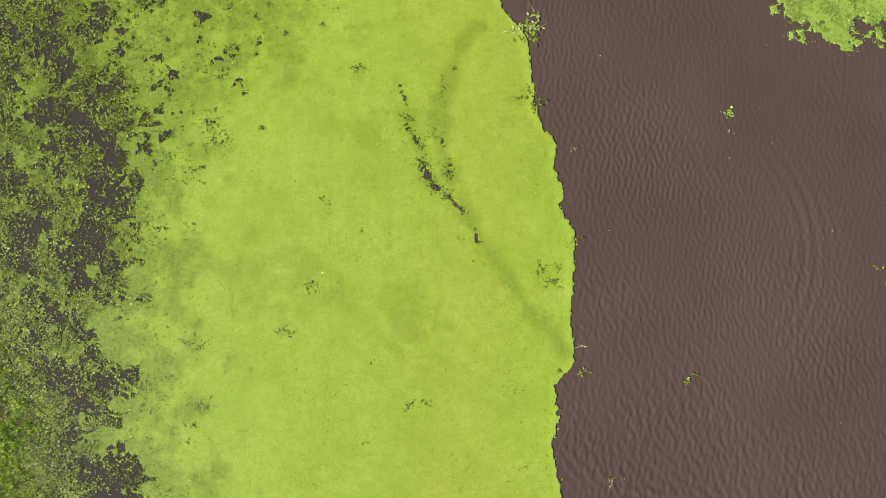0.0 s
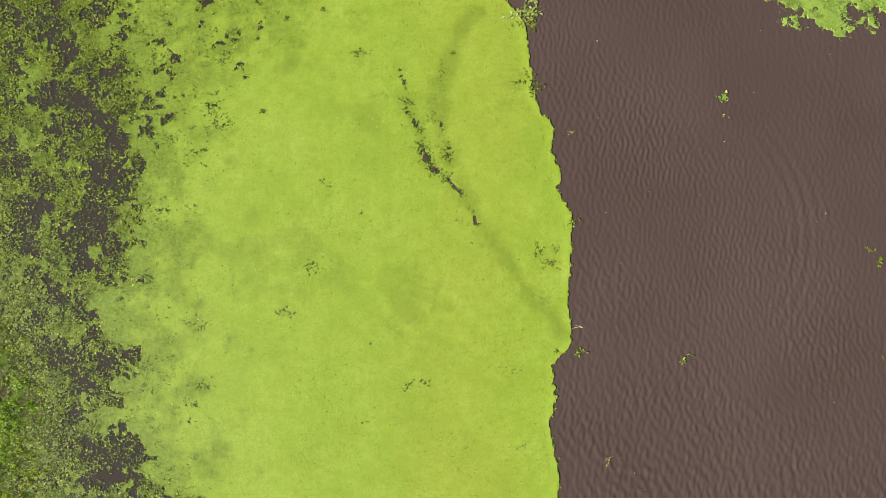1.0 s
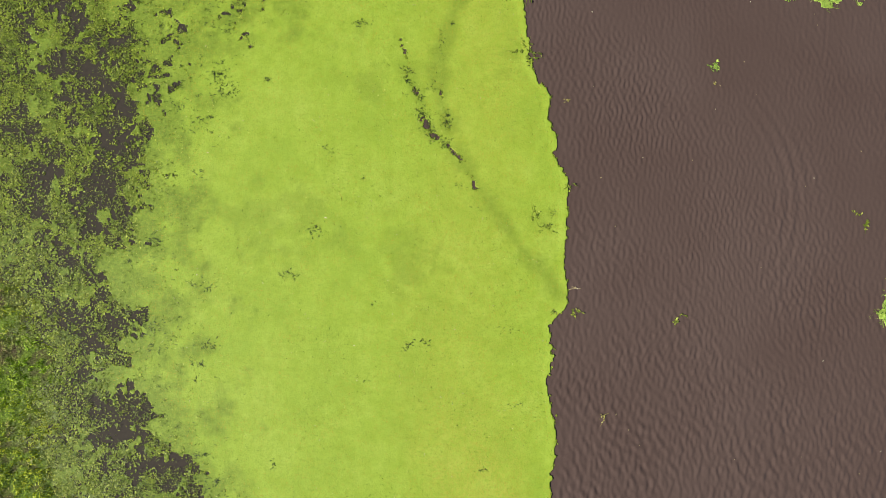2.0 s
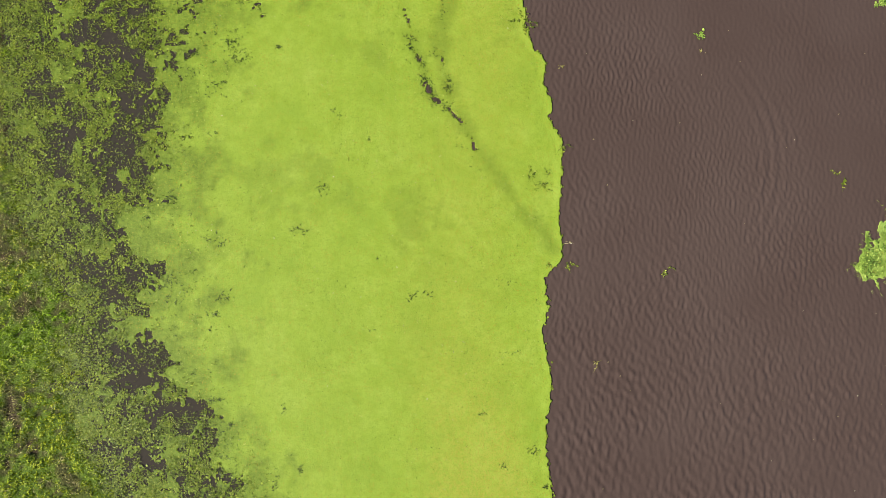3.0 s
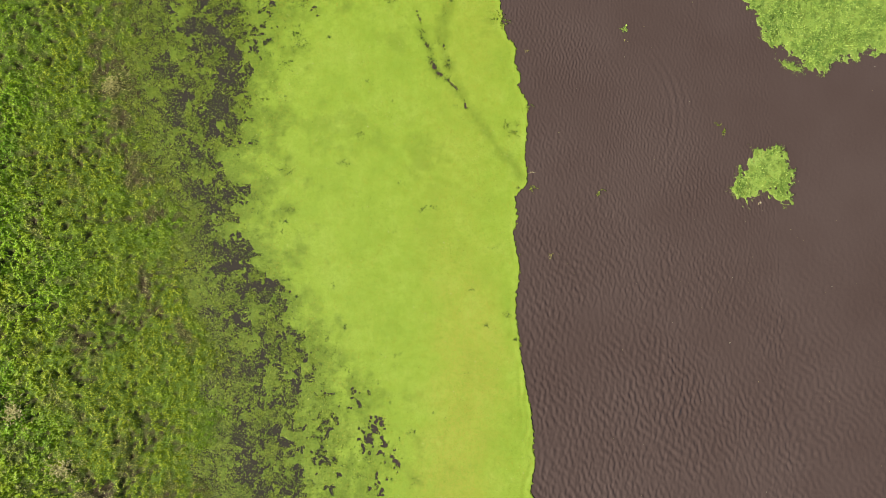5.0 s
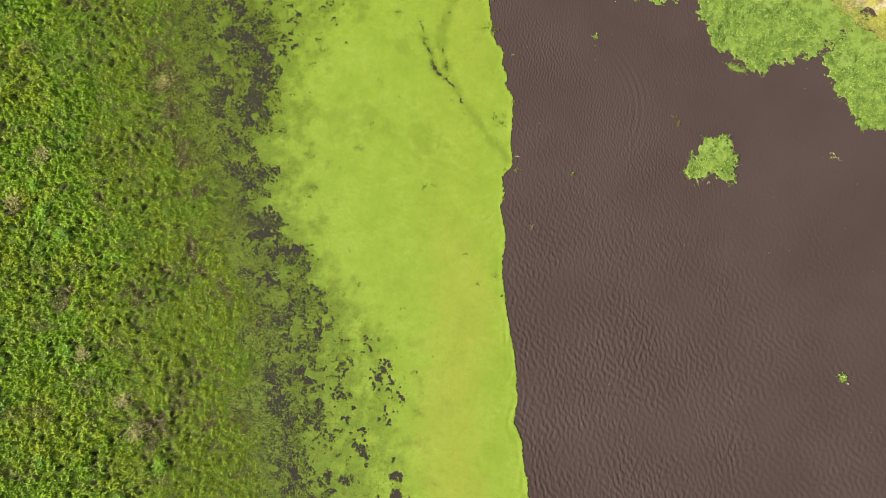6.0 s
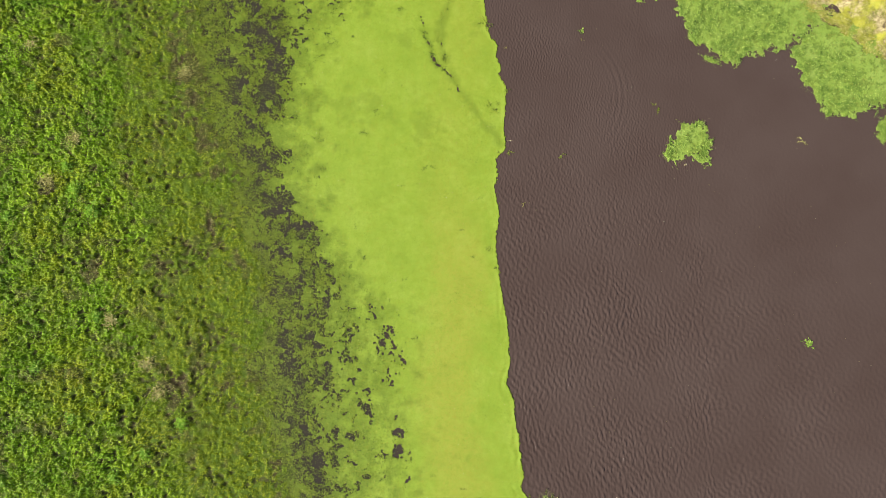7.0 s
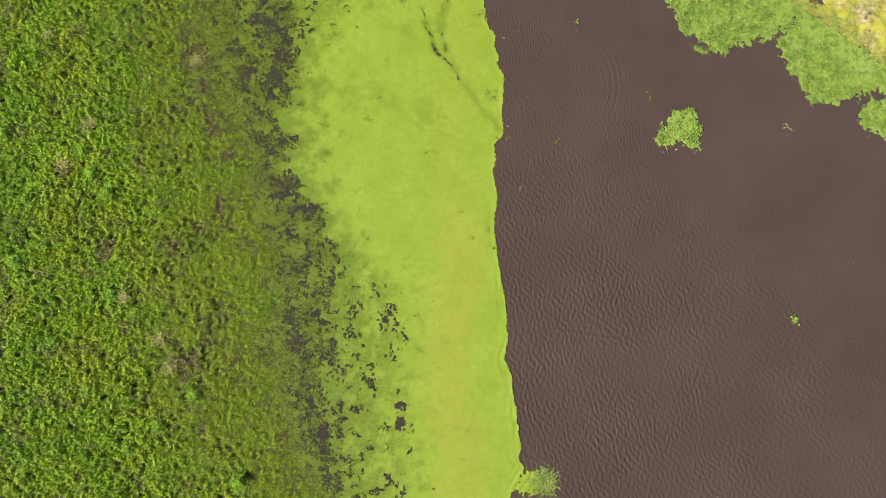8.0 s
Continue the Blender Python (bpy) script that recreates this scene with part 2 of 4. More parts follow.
def weed_mat_material(name="duckweed", tint=(1.0, 1.0, 1.0)):
    """Duckweed: bright fronds, duller where thin, ochre where old, fine specks of other fronds and gaps."""
    n = Nodes(name, 0.65, 0.14)
    broad = n.noise(0.35, 4)
    mid = n.noise(1.7, 5, 0.7)
    fine = n.noise(15, 3, 0.75)
    grain = n.noise(38, 2, 0.6)
    c = n.ramp(broad, (0.32, (0.142, 0.212, 0.020)), (0.5, (0.172, 0.244, 0.025)), (0.7, (0.192, 0.260, 0.034)))
    c = n.mix(n.ramp(mid, (0.38, 0.0), (0.72, 0.7)), c, (0.132, 0.192, 0.012))
    ochre = n.math("MULTIPLY", n.value("ochre"), n.ramp(fine, (0.46, 0.05), (0.62, 0.85)))
    c = n.mix(ochre, c, (0.262, 0.212, 0.036))
    thin = n.math("MULTIPLY", n.value("thin"), n.ramp(n.noise(7.0, 7, 0.85), (0.36, 0.32), (0.60, 1.0)))
    c = n.mix(thin, c, (0.064, 0.098, 0.008))
    c = n.mix(n.ramp(n.noise(5.5, 7, 0.82), (0.50, 0.0), (0.66, 0.55)), c, (0.105, 0.155, 0.011))
    c = n.mix(n.ramp(fine, (0.60, 0.0), (0.72, 0.75)), c, (0.075, 0.112, 0.010))
    c = n.mix(n.ramp(grain, (0.30, 0.75), (0.46, 0.0)), c, (0.078, 0.125, 0.008))
    c = n.mix(n.ramp(grain, (0.62, 0.0), (0.76, 0.6)), c, (0.27, 0.31, 0.05))
    specks = n.math("MULTIPLY", n.ramp(n.noise(19, 2, 0.6), (0.60, 0.0), (0.66, 1.0)), n.ramp(n.noise(0.8, 3), (0.38, 0.25), (0.62, 1.0)))
    c = n.mix(specks, c, (0.185, 0.150, 0.014))
    holes = n.math("MULTIPLY", n.ramp(n.noise(13, 4, 0.75), (0.63, 0.0), (0.69, 1.0)), n.ramp(n.noise(0.55, 4), (0.40, 0.15), (0.60, 0.95)))
    c = n.mix(holes, c, (0.040, 0.062, 0.008))
    c = n.mix(1.0, c, tint, "MULTIPLY")
    n.bump(n.math("ADD", fine, n.math("MULTIPLY", grain, 0.6)), 0.35, 0.02)
    return n.done(c)


def leaf_material(name, dark, fair, pale, pale_share=0.1, spread=0.5, roughness=0.5, old=None, brown=None):
    """Leaves that differ one by one and patch by patch; old, brown: the colours towards which the values 'age' and 'worn' turn them."""
    n = Nodes(name, roughness, 0.12)
    r = n.island()
    broad = n.noise(spread, 5, 0.65)
    c = n.mix(n.ramp(broad, (0.35, 0.0), (0.65, 1.0)), dark, fair)
    c = n.mix(n.ramp(n.noise(2.6, 3, 0.6), (0.42, 0.45), (0.58, 0.0)), c, dark)
    if old:
        c = n.mix(n.value("age"), c, old)
    c = n.mix(n.ramp(r, (0.0, 0.35), (0.4, 0.0)), c, dark)
    c = n.mix(n.ramp(r, (1 - pale_share - 0.12, 0.0), (1 - pale_share + 0.1, 1.0)), c, pale)
    if brown:
        c = n.mix(n.value("worn"), c, brown)
    return n.done(c)


def ground_material():
    n = Nodes("earth", 0.9, 0.2)
    fine, mid = n.noise(14, 5, 0.7), n.noise(1.6, 5, 0.6)
    soil = n.ramp(mid, (0.3, (0.060, 0.105, 0.005)), (0.55, (0.088, 0.142, 0.006)), (0.75, (0.112, 0.150, 0.008)))
    soil = n.mix(n.ramp(fine, (0.38, 0.8), (0.62, 0.0)), soil, (0.026, 0.042, 0.005))
    mud = n.ramp(fine, (0.35, (0.024, 0.017, 0.007)), (0.7, (0.052, 0.036, 0.015)))
    c = n.mix(n.value("mud"), soil, mud)
    sand = n.ramp(n.noise(3.2, 6, 0.7), (0.36, (0.075, 0.055, 0.03)), (0.5, (0.25, 0.205, 0.095)), (0.64, (0.40, 0.34, 0.19)))
    sand = n.mix(n.ramp(n.noise(0.6, 6, 0.7), (0.44, 0.0), (0.56, 0.85)), sand, (0.25, 0.25, 0.02))
    c = n.mix(n.value("sand"), c, sand)
    turf = n.ramp(n.noise(3.5, 8, 0.75), (0.35, (0.022, 0.045, 0.003)), (0.5, (0.070, 0.125, 0.005)), (0.66, (0.120, 0.165, 0.008)))
    turf = n.mix(n.ramp(n.noise(0.12, 4), (0.4, 0.0), (0.65, 0.6)), turf, (0.085, 0.105, 0.008))
    c = n.mix(n.value("turf"), c, turf)
    n.bump(n.math("ADD", fine, n.noise(4, 4)), 0.8, 0.07)
    return n.done(c)


def water_material():
    """Turbid brown water, darker and greyer in the weedy shallows."""
    n = Nodes("turbid_water", 0.10, 0.5)
    n.shader.inputs["IOR"].default_value = 1.33
    broad = n.noise(0.12, 3)
    c = n.ramp(broad, (0.35, (0.046, 0.0305, 0.0255)), (0.65, (0.053, 0.0365, 0.031)))
    c = n.mix(n.value("shallow"), c, (0.027, 0.023, 0.017))
    c = n.mix(n.ramp(n.noise(7, 4, 0.7), (0.4, 0.0), (0.8, 0.12)), c, (0.09, 0.065, 0.05))
    n.bump(n.noise(8, 3, 0.6), 0.12, 0.02)
    return n.done(c)


WEED = weed_mat_material()
RAFTWEED = weed_mat_material("raft_fronds", (1.04, 1.05, 1.9))
EARTH = ground_material()
WATER = water_material()
MEADOW = leaf_material("meadow_leaves", (0.096, 0.202, 0.004), (0.224, 0.378, 0.006), (0.28, 0.36, 0.04), 0.01, 0.30, old=(0.234, 0.266, 0.008), brown=(0.150, 0.118, 0.048))
MARSH = leaf_material("marsh_leaves", (0.040, 0.060, 0.007), (0.118, 0.160, 0.010), (0.22, 0.255, 0.042), 0.18, 0.8)
CRUMB = leaf_material("duckweed_crumbs", (0.050, 0.074, 0.006), (0.125, 0.172, 0.011), (0.20, 0.250, 0.024), 0.18, 0.8)
RAFT = leaf_material("raft_leaves", (0.062, 0.118, 0.018), (0.222, 0.322, 0.050), (0.32, 0.41, 0.09), 0.12, 1.3, 0.5)
RAFTEDGE = leaf_material("raft_stems", (0.09, 0.13, 0.02), (0.19, 0.24, 0.05), (0.30, 0.32, 0.12), 0.2, 0.9)
DRY = leaf_material("dry_leaves", (0.14, 0.13, 0.035), (0.26, 0.24, 0.07), (0.38, 0.35, 0.15), 0.15, 1.5)
BUSH = leaf_material("weed_leaves", (0.060, 0.150, 0.004), (0.150, 0.300, 0.006), (0.28, 0.38, 0.04), 0.10, 1.5)
PALE = leaf_material("pale_shreds", (0.17, 0.23, 0.025), (0.24, 0.30, 0.045), (0.33, 0.37, 0.09), 0.2, 0.9)
STRAW = leaf_material("straw", (0.24, 0.20, 0.10), (0.38, 0.33, 0.18), (0.50, 0.46, 0.34), 0.2, 3.0)

# ------------------------------------------------------------------ ground: one sheet to the horizon
def reach(lo, hi, step):
    """Even steps from lo to hi, then ever longer ones to the horizon on both sides."""
    out = step * 1.6 ** np.arange(1, 60)
    out = np.cumsum(out)
    out = out[out < 3500]
    return np.concatenate([lo - out[::-1], np.arange(lo, hi, step), hi + out])


xs = reach(-42, 44, 0.125)
xs = xs[(xs < -9) | ((xs > 27) & (np.arange(len(xs)) % 2 == 0)) | (np.arange(len(xs)) % 8 == 0)]
ys = reach(-40, 16, 0.125)
x, y, quads = grid(xs, ys)
m, s = bank_in(x, y), sand_in(x, y)
h = turf_height(x, y)
mud = np.clip(smooth(0.6, -0.9, m) + 0.75 * worn_at(x, y) + 0.75 * pit_at(x, y), 0, 1)
sand = smooth(-0.2, 0.5, s) * (m < 0) * smooth(13, 8, s + 3 * fbm(x, y, 6, 3, 85))
near_turf = smooth(-40.5, -38.6, x) * smooth(-35.6, -34.0, y) * smooth(10.8, 9.6, y)
turf = (1 - np.where(m > 0, near_turf, 0)) * smooth(0.02, 0.15, ground_height(x, y)) * (1 - sand)
ground = tagged(new("ground", mesh_of("ground", np.stack([x, y, h], 1), quads, EARTH, 4, {"mud": mud * (1 - turf), "sand": sand, "turf": turf})),
                "dark damp pasture soil rising from a pond margin", "ground", kind="structure")


# ------------------------------------------------------------------ water with wind ripples
def ripples(x, y):
    """Height of the wind ripples: short crests that run mostly along y, in groups, calmer away from the near reach."""
    rng = np.random.default_rng(5)
    wobble = 0.5 * fbm(x, y, 5.0, 2, 90, 0.4)
    sheltered = smooth(4, -15, y + 0.35 * (x - 6))
    out = 0
    for count, shortest, longest, heading, spread, height in ((13, 0.14, 0.25, 0.45, 0.62, 0.031 * (0.30 + 0.70 * smooth(26, 9, x + 0.8 * y)) * (1 - 0.35 * sheltered)),
                                                     (13, 0.28, 0.50, 0.25, 0.55, 0.039 * (0.10 + 0.90 * sheltered) * (0.35 + 0.65 * smooth(30, 12, x + 0.3 * y)))):
        z, q = 0 * x, 0 * x
        for k in range(count):
            wave = rng.uniform(shortest, longest)
            a = rng.normal(heading, spread)
            group = wave * np.clip(0.35 + 1.9 * gn(x / (1.6 * longest) + 7 * k, y / (1.6 * longest), 100 + k + count), 0, 1.5)
            angle = 2 * np.pi / wave * (x * np.cos(a) + y * np.sin(a) + wobble) + rng.uniform(0, 6.28)
            z, q = z + group * np.sin(angle), q + group * np.cos(angle)
        out = out + height * z / (1.5 * longest + 0.75 * np.hypot(z, q))
    gusts = (0.85 + 0.8 * fbm(x, y, 5, 3, 120)) * smooth(-0.3, 0.6, x - along(EDGE, y))
    return out * gusts


def wake(x, y, cx, cy, heading, size):
    """The two arms of ripples that a swimming bird leaves behind."""
    c, s = math.cos(heading), math.sin(heading)
    u, v = -((x - cx) * c + (y - cy) * s), -(x - cx) * s + (y - cy) * c
    arm = np.abs(v) - 0.22 * u
    return 0.016 * np.sin(arm * 13) * np.exp(-(arm / 0.45) ** 2) * smooth(0, 0.6, u) * smooth(size, size * 0.4, u)


wx = np.concatenate([[-75.0, -42, -32], np.arange(-26, 3, 0.6), np.arange(3, 20, 0.055), np.arange(20, 36, 0.10), [37, 40, 46, 60, 75]])
wy = np.concatenate([[-75.0, -55, -42], np.arange(-35, 13, 0.09), [16, 24, 40, 65]])
x, y, quads = grid(wx, wy)
near = smooth(38, 34, x) * smooth(-35, -33.5, y) * smooth(13, 11.5, y)
z = ripples(x, y) * near
for bird in ((14.2, -20.2, -0.36, 9.5), (14.6, -14.6, 0.9, 5.0), (9.0, -8.6, 0.1, 4.0)):
    z = z + wake(x, y, *bird) * near
# a train of rings spreading over the open water
r, way = np.hypot(x - 8.0, y - 1.0), np.arctan2(y - 1.0, x - 8.0)
z = z + 0.011 * np.sin((r - 6.0) * 2 * np.pi / 0.48) * np.exp(-(((r - 6.1) / 0.75) ** 2)) * smooth(1.0, 0.3, np.abs(way + 0.05)) * near
shallow = smooth(3.0, -3.0, x - along(SOLID, y))
water = tagged(new("water", mesh_of("water", np.stack([x, y, z], 1), quads, WATER, 4, {"shallow": shallow})),
               "brown turbid pond water with small wind ripples", "water", kind="structure")

# ------------------------------------------------------------------ the duckweed sheet
# holes of open water in the sheet: x, y, radius
HOLES = [(-5.4, -16.7, 0.45), (-4.6, -17.9, 0.55), (-4.9, -18.7, 0.65), (-4.1, -19.1, 0.30), (-3.4, -19.7, 0.25), (-4.2, -21.1, 0.42), (-7.3, -21.7, 0.35), (-5.9, -22.3, 0.40), (-6.4, -23.1, 0.3),
         (-5.8, -24.0, 0.40), (-3.6, -25.3, 0.50), (-4.8, -26.6, 0.40), (-3.5, -26.7, 0.42), (-3.0, -28.3, 0.42), (-3.5, -31.6, 0.6), (-4.6, -31.0, 0.5), (-9.1, -14.3, 0.5), (-7.7, -20.0, 0.25),
         (-11.0, -9.4, 0.45), (-10.8, -10.1, 0.35), (-10.4, -11.0, 0.45), (-12.7, -7.3, 0.6), (-12.6, -4.1, 0.55), (-11.7, 6.1, 0.5), (-12.3, 5.4, 0.6), (-13.1, -0.4, 0.3), (-12.8, 3.6, 0.5),
         (-10.0, 10.2, 0.3), (-7.8, 9.7, 0.22), (-8.7, 8.6, 0.15), (-11.3, 8.2, 0.2)]
# the lane that a bird swam through the sheet: x, y, half width
LANE = [(-2.18, 8.4, 0.0), (-1.97, 8.16, 0.03), (-2.04, 7.56, 0.0), (-1.88, 7.3, 0.03), (-1.92, 6.5, 0.01), (-1.67, 6.0, 0.04), (-1.37, 5.3, 0.01), (-1.12, 4.6, 0.10), (-1.05, 4.2, 0.15), (-0.72, 3.6, 0.12), (-0.42, 3.35, 0.10),
        (-0.12, 3.18, 0.17), (0.22, 2.9, 0.15), (0.54, 2.5, 0.04), (0.81, 2.18, 0.03), (0.99, 1.5, 0.02), (1.21, 1.2, 0.0), (1.67, 0.75, 0), (2.23, -0.17, 0.0), (2.78, -0.97, 0.0), (3.34, -1.65, 0.0), (4.01, -2.44, 0.0), (4.56, -3.0, 0.0)]
SIDE_LANE = [(1.06, 10.1, 0), (0.47, 9.35, 0), (0.06, 8.6, 0), (-0.13, 7.9, 0), (-0.36, 6.7, 0), (-0.46, 5.8, 0), (-0.30, 5.1, 0.06), (-0.19, 4.4, 0.03), (-0.03, 3.85, 0.0)]


def lane_field(x, y, lane):
    """Distance to the lane's line, and its half width there."""
    best, half = np.full(np.shape(x), 99.0), np.zeros(np.shape(x))
    for (ax, ay, aw), (bx, by, bw) in zip(lane, lane[1:]):
        t = np.clip(((x - ax) * (bx - ax) + (y - ay) * (by - ay)) / ((bx - ax) ** 2 + (by - ay) ** 2), 0, 1)
        d = np.hypot(x - ax - t * (bx - ax), y - ay - t * (by - ay))
        half = np.where(d < best, aw + t * (bw - aw), half)
        best = np.minimum(best, d)
    return best, half


def cover(x, y):
    """Over 0 where the duckweed lies closed on the water."""
    left, solid, edge = along(LEFT, y), along(SOLID, y), along(EDGE, y)
    bx, by = x + 0.5 * fbm(x, y, 0.8, 2, 12), y + 0.5 * fbm(x, y, 0.8, 2, 14)
    n = fbm(bx, by, 1.6, 5, 10, 0.70)
    fine = fbm(bx, by, 0.36, 2, 20, 0.7)
    crumbly = fbm(bx, by, 0.26, 1, 28)
    d = x - left + 0.6 * fbm(x, y, 2.0, 2, 25) + 0.9 * fbm(0.35 * bx, by, 0.8, 3, 26, 0.65)
    u = np.clip(d / np.maximum(solid - left, 0.5), 0, 1)
    f = np.where(d > 0, 0.30 * np.tanh(2.5 * d), 0.16 * np.tanh(2.0 * d)) + 0.50 * n + 0.34 * fine + 0.40 * crumbly * (1 - u) + 1.0 * u * u - 0.30 * (1 - u) * (d > 0) * np.maximum(0.8 * smooth(-9, -14, y), 0.9 * smooth(5.0, 7, y))
    f = f - 0.38 * smooth(-0.05, 0.35, fbm(bx, by, 1.0, 4, 48, 0.72)) * smooth(1.0, 0.65, u) * (d > 0) * smooth(-11, -15, y)
    f = f - 0.5 * pools(x, y) * smooth(0.3, 0.0, u)
    for hx, hy, r in HOLES:
        near = np.hypot((x - hx) / 0.85, (y - hy) / 1.3) - 0.52 * r
        f = np.minimum(f, np.where(near < 1.6, near * 1.25 + 1.0 * n + 1.25 * fine + 0.8 * crumbly, 9))
    lace = 1.3 * fbm(bx, by, 0.24, 1, 27)
    for lane in (LANE, SIDE_LANE):
        d, half = lane_field(x, y, lane)
        f = np.minimum(f, np.where(half > 0, (d - 0.8 * half) * 2.4 + 0.5 * fine + 0.8 * lace + 0.25 * n + 0.17, 9))
    rim = edge - x + 0.13 * fine + 0.09 * n + 0.09 * fbm(x, y, 0.20, 1, 29)
    spur = 0.75 - np.hypot((x - 6.2) / 1.9, (y + 31.1) / 1.1) + 0.5 * n + 0.5 * lace
    f = np.minimum(f, np.maximum(rim, np.where(y < -28, spur, -9)) * 1.4)
    return np.where(ground_height(x, y) > 0.02, -1, f)


def swell(x, y):
    """The upper face of the sheet: nearly level, with low waves running in along its open edge."""
    d = along(EDGE, y) - x
    z = 0.012 + 0.006 * fbm(x, y, 0.5, 2, 30) + 0.020 * smooth(0.35, 0.0, d)
    wave = np.sin(2 * np.pi * (d * 1.9 + 0.22 * y + 1.0 * fbm(x, y, 2.5, 2, 31)))
    z = z + 0.016 * (1 + wave) * smooth(1.3, 0.1, d) * smooth(-12, -18, y) * (0.5 + 0.9 * fbm(x, y, 1.6, 2, 37))
    wave = np.sin(2 * np.pi * (0.35 * x + 1.0 * y + 0.8 * fbm(x, y, 3, 2, 33)))
    return z + 0.004 * (1 + wave) * smooth(4.5, 1.0, np.hypot(x + 0.5, (y + 2.5) * 0.8))


# duller, thinner patches of the sheet: x, y, radius
THIN = [(-5.6, -0.4, 1.4), (-8.2, -0.1, 1.8), (-6.6, -2.1, 0.6), (-9.3, 9.2, 1.7), (-3.6, 8.3, 0.5), (-3.3, 5.6, 1.0), (-1.5, -1.5, 1.4), (-10.2, -3.0, 1.5), (3.6, -0.1, 0.7), (3.1, 7.0, 0.8),
        (-6.8, 9.5, 0.9), (-7.0, -14.5, 2.0), (-7.5, -20.5, 2.4), (-7.0, -26.0, 2.6), (-5.5, -30.5, 1.6)]
co, quads = floating_sheet(cover, (-24, -35, 9, 12.5), 0.058, swell, 0.03)
x, y = co[:, 0], co[:, 1]
left, solid = along(LEFT, y), along(SOLID, y)
u = (x - left) / (solid - left)
rough = fbm(x, y, 1.4, 5, 35, 0.65)
thin = smooth(1.2, 0.0, u + 1.1 * rough)
thin = np.maximum(thin, 0.95 * smooth(-0.22, 0.28, fbm(x, y, 1.3, 5, 38, 0.68)) * smooth(1.1, 0.75, u) * np.maximum(smooth(-10, -15, y), smooth(5, 8, y)))
for tx, ty, r in THIN:
    thin = np.maximum(thin, 0.42 * smooth(1.2, 0.0, np.hypot(x - tx, y - ty) / r + 1.5 * rough))
d, _ = lane_field(x, y, LANE)
thin = np.maximum(thin, 0.62 * smooth(0.55, 0.0, d + 0.4 * rough) * smooth(9.0, 5.0, y))
d, _ = lane_field(x, y, SIDE_LANE)
thin = np.maximum(thin, 0.62 * smooth(0.6, 0.05, d + 0.4 * rough))
band = np.abs(x - 0.6 - 0.6 * np.sin(0.35 * y) - 1.1 * rough)
ochre = smooth(3.4, 0.6, band) * (0.35 + 0.65 * smooth(-5, -14, y))
ochre = np.maximum(ochre, 0.5 * smooth(2.2, 0.3, np.abs(x - 1.6 + 1.2 * rough)) * smooth(2, 5, y))
duckweed = tagged(new("duckweed_mat", mesh_of("duckweed_mat", co, quads, WEED, 4, {"thin": thin, "ochre": ochre})),
                  "bright yellow-green duckweed sheet floating on the pond", "duckweed", kind="stuff")


# ------------------------------------------------------------------ marsh sprigs between sheet and meadow
def scatter(rng, n, box):
    x0, y0, x1, y1 = box
    return rng.uniform(x0, x1, n), rng.uniform(y0, y1, n)


rng = np.random.default_rng(11)
x, y = scatter(rng, 560000, (-25, -36, -1.5, 12.5))
keep = (bank_in(x, y) < 1.0) & (x < along(SOLID, y) + 1)
x, y = x[keep], y[keep]
m = bank_in(x, y)
u = (x - along(LEFT, y)) / np.maximum(along(SOLID, y) - along(LEFT, y), 0.5)
clump = fbm(x, y, 1.0, 5, 130, 0.7)
want = (smooth(-0.14, 0.18, clump) * 0.92 + 0.09) * (1 - 0.66 * pools(x, y))
want = (want + 0.30 * smooth(-2.6, -0.2, m)) * np.where(m > -0.3, smooth(1.0, -0.3, m), 1.0)
want = np.where(u > 0, want * smooth(1.1, 0.15, u + 0.9 * clump) * np.where(cover(x, y) > 0, 0.14 + 0.40 * smooth(-8, -13, y), 1.0), want)
keep = rng.random(len(x)) < want
x, y = x[keep], y[keep]
n = len(x)
base = np.stack([x, y, np.maximum(ground_height(x, y), 0) + 0.015 + 0.05 * rng.random(n) ** 2], 1)
co, quads = curls(base, rng.uniform(0.05, 0.15, n), rng.uniform(0.014, 0.034, n), rng.uniform(0, 6.28, n), rng.normal(0, 0.8, n), rng.uniform(0.0, 0.035, n))
tagged(new("marsh_sprigs", mesh_of("marsh_sprigs", co, quads, MARSH)), "olive-green curled marsh plants over dark shallow water", "marsh plants", kind="stuff")

# loose crumbs of duckweed along every rim, in the gaps and among the marsh plants
rng = np.random.default_rng(17)
x, y = scatter(rng, 760000, (-24, -36, 8.6, 12.5))
edge = along(EDGE, y)
keep = (bank_in(x, y) < 1.2) & (x < edge + 0.7) & ((x < along(SOLID, y) + 0.4) | (x > edge - 0.5) | ((np.abs(x + 0.5) < 2) & (y > 1)) | (y < -28))
x, y = x[keep], y[keep]
f = cover(x, y)
marshy = smooth(0.6, -0.4, x - along(LEFT, y)) * smooth(1.0, -0.3, bank_in(x, y))
clump = 0.5 * fbm(x, y, 1.0, 5, 130, 0.7) + 0.6 * fbm(x, y, 1.1, 4, 195, 0.7)
want = smooth(-0.34, 0.0, f) ** 2 * 0.8 + marshy * (smooth(-0.04, 0.24, clump) * 0.90 + 0.28 * smooth(-3.0, -0.5, bank_in(x, y))) * (1 - 0.8 * pools(x, y))
open_side = x > along(EDGE, y) - 0.4
want = np.where(open_side, smooth(-0.13, 0.02, f) ** 2 * 0.5, want)
keep = (f < 0.03) & (rng.random(len(x)) < want)
x, y = x[keep], y[keep]
n = len(x)
size, a = rng.uniform(0.016, 0.052, n), rng.uniform(0, 6.28, n)
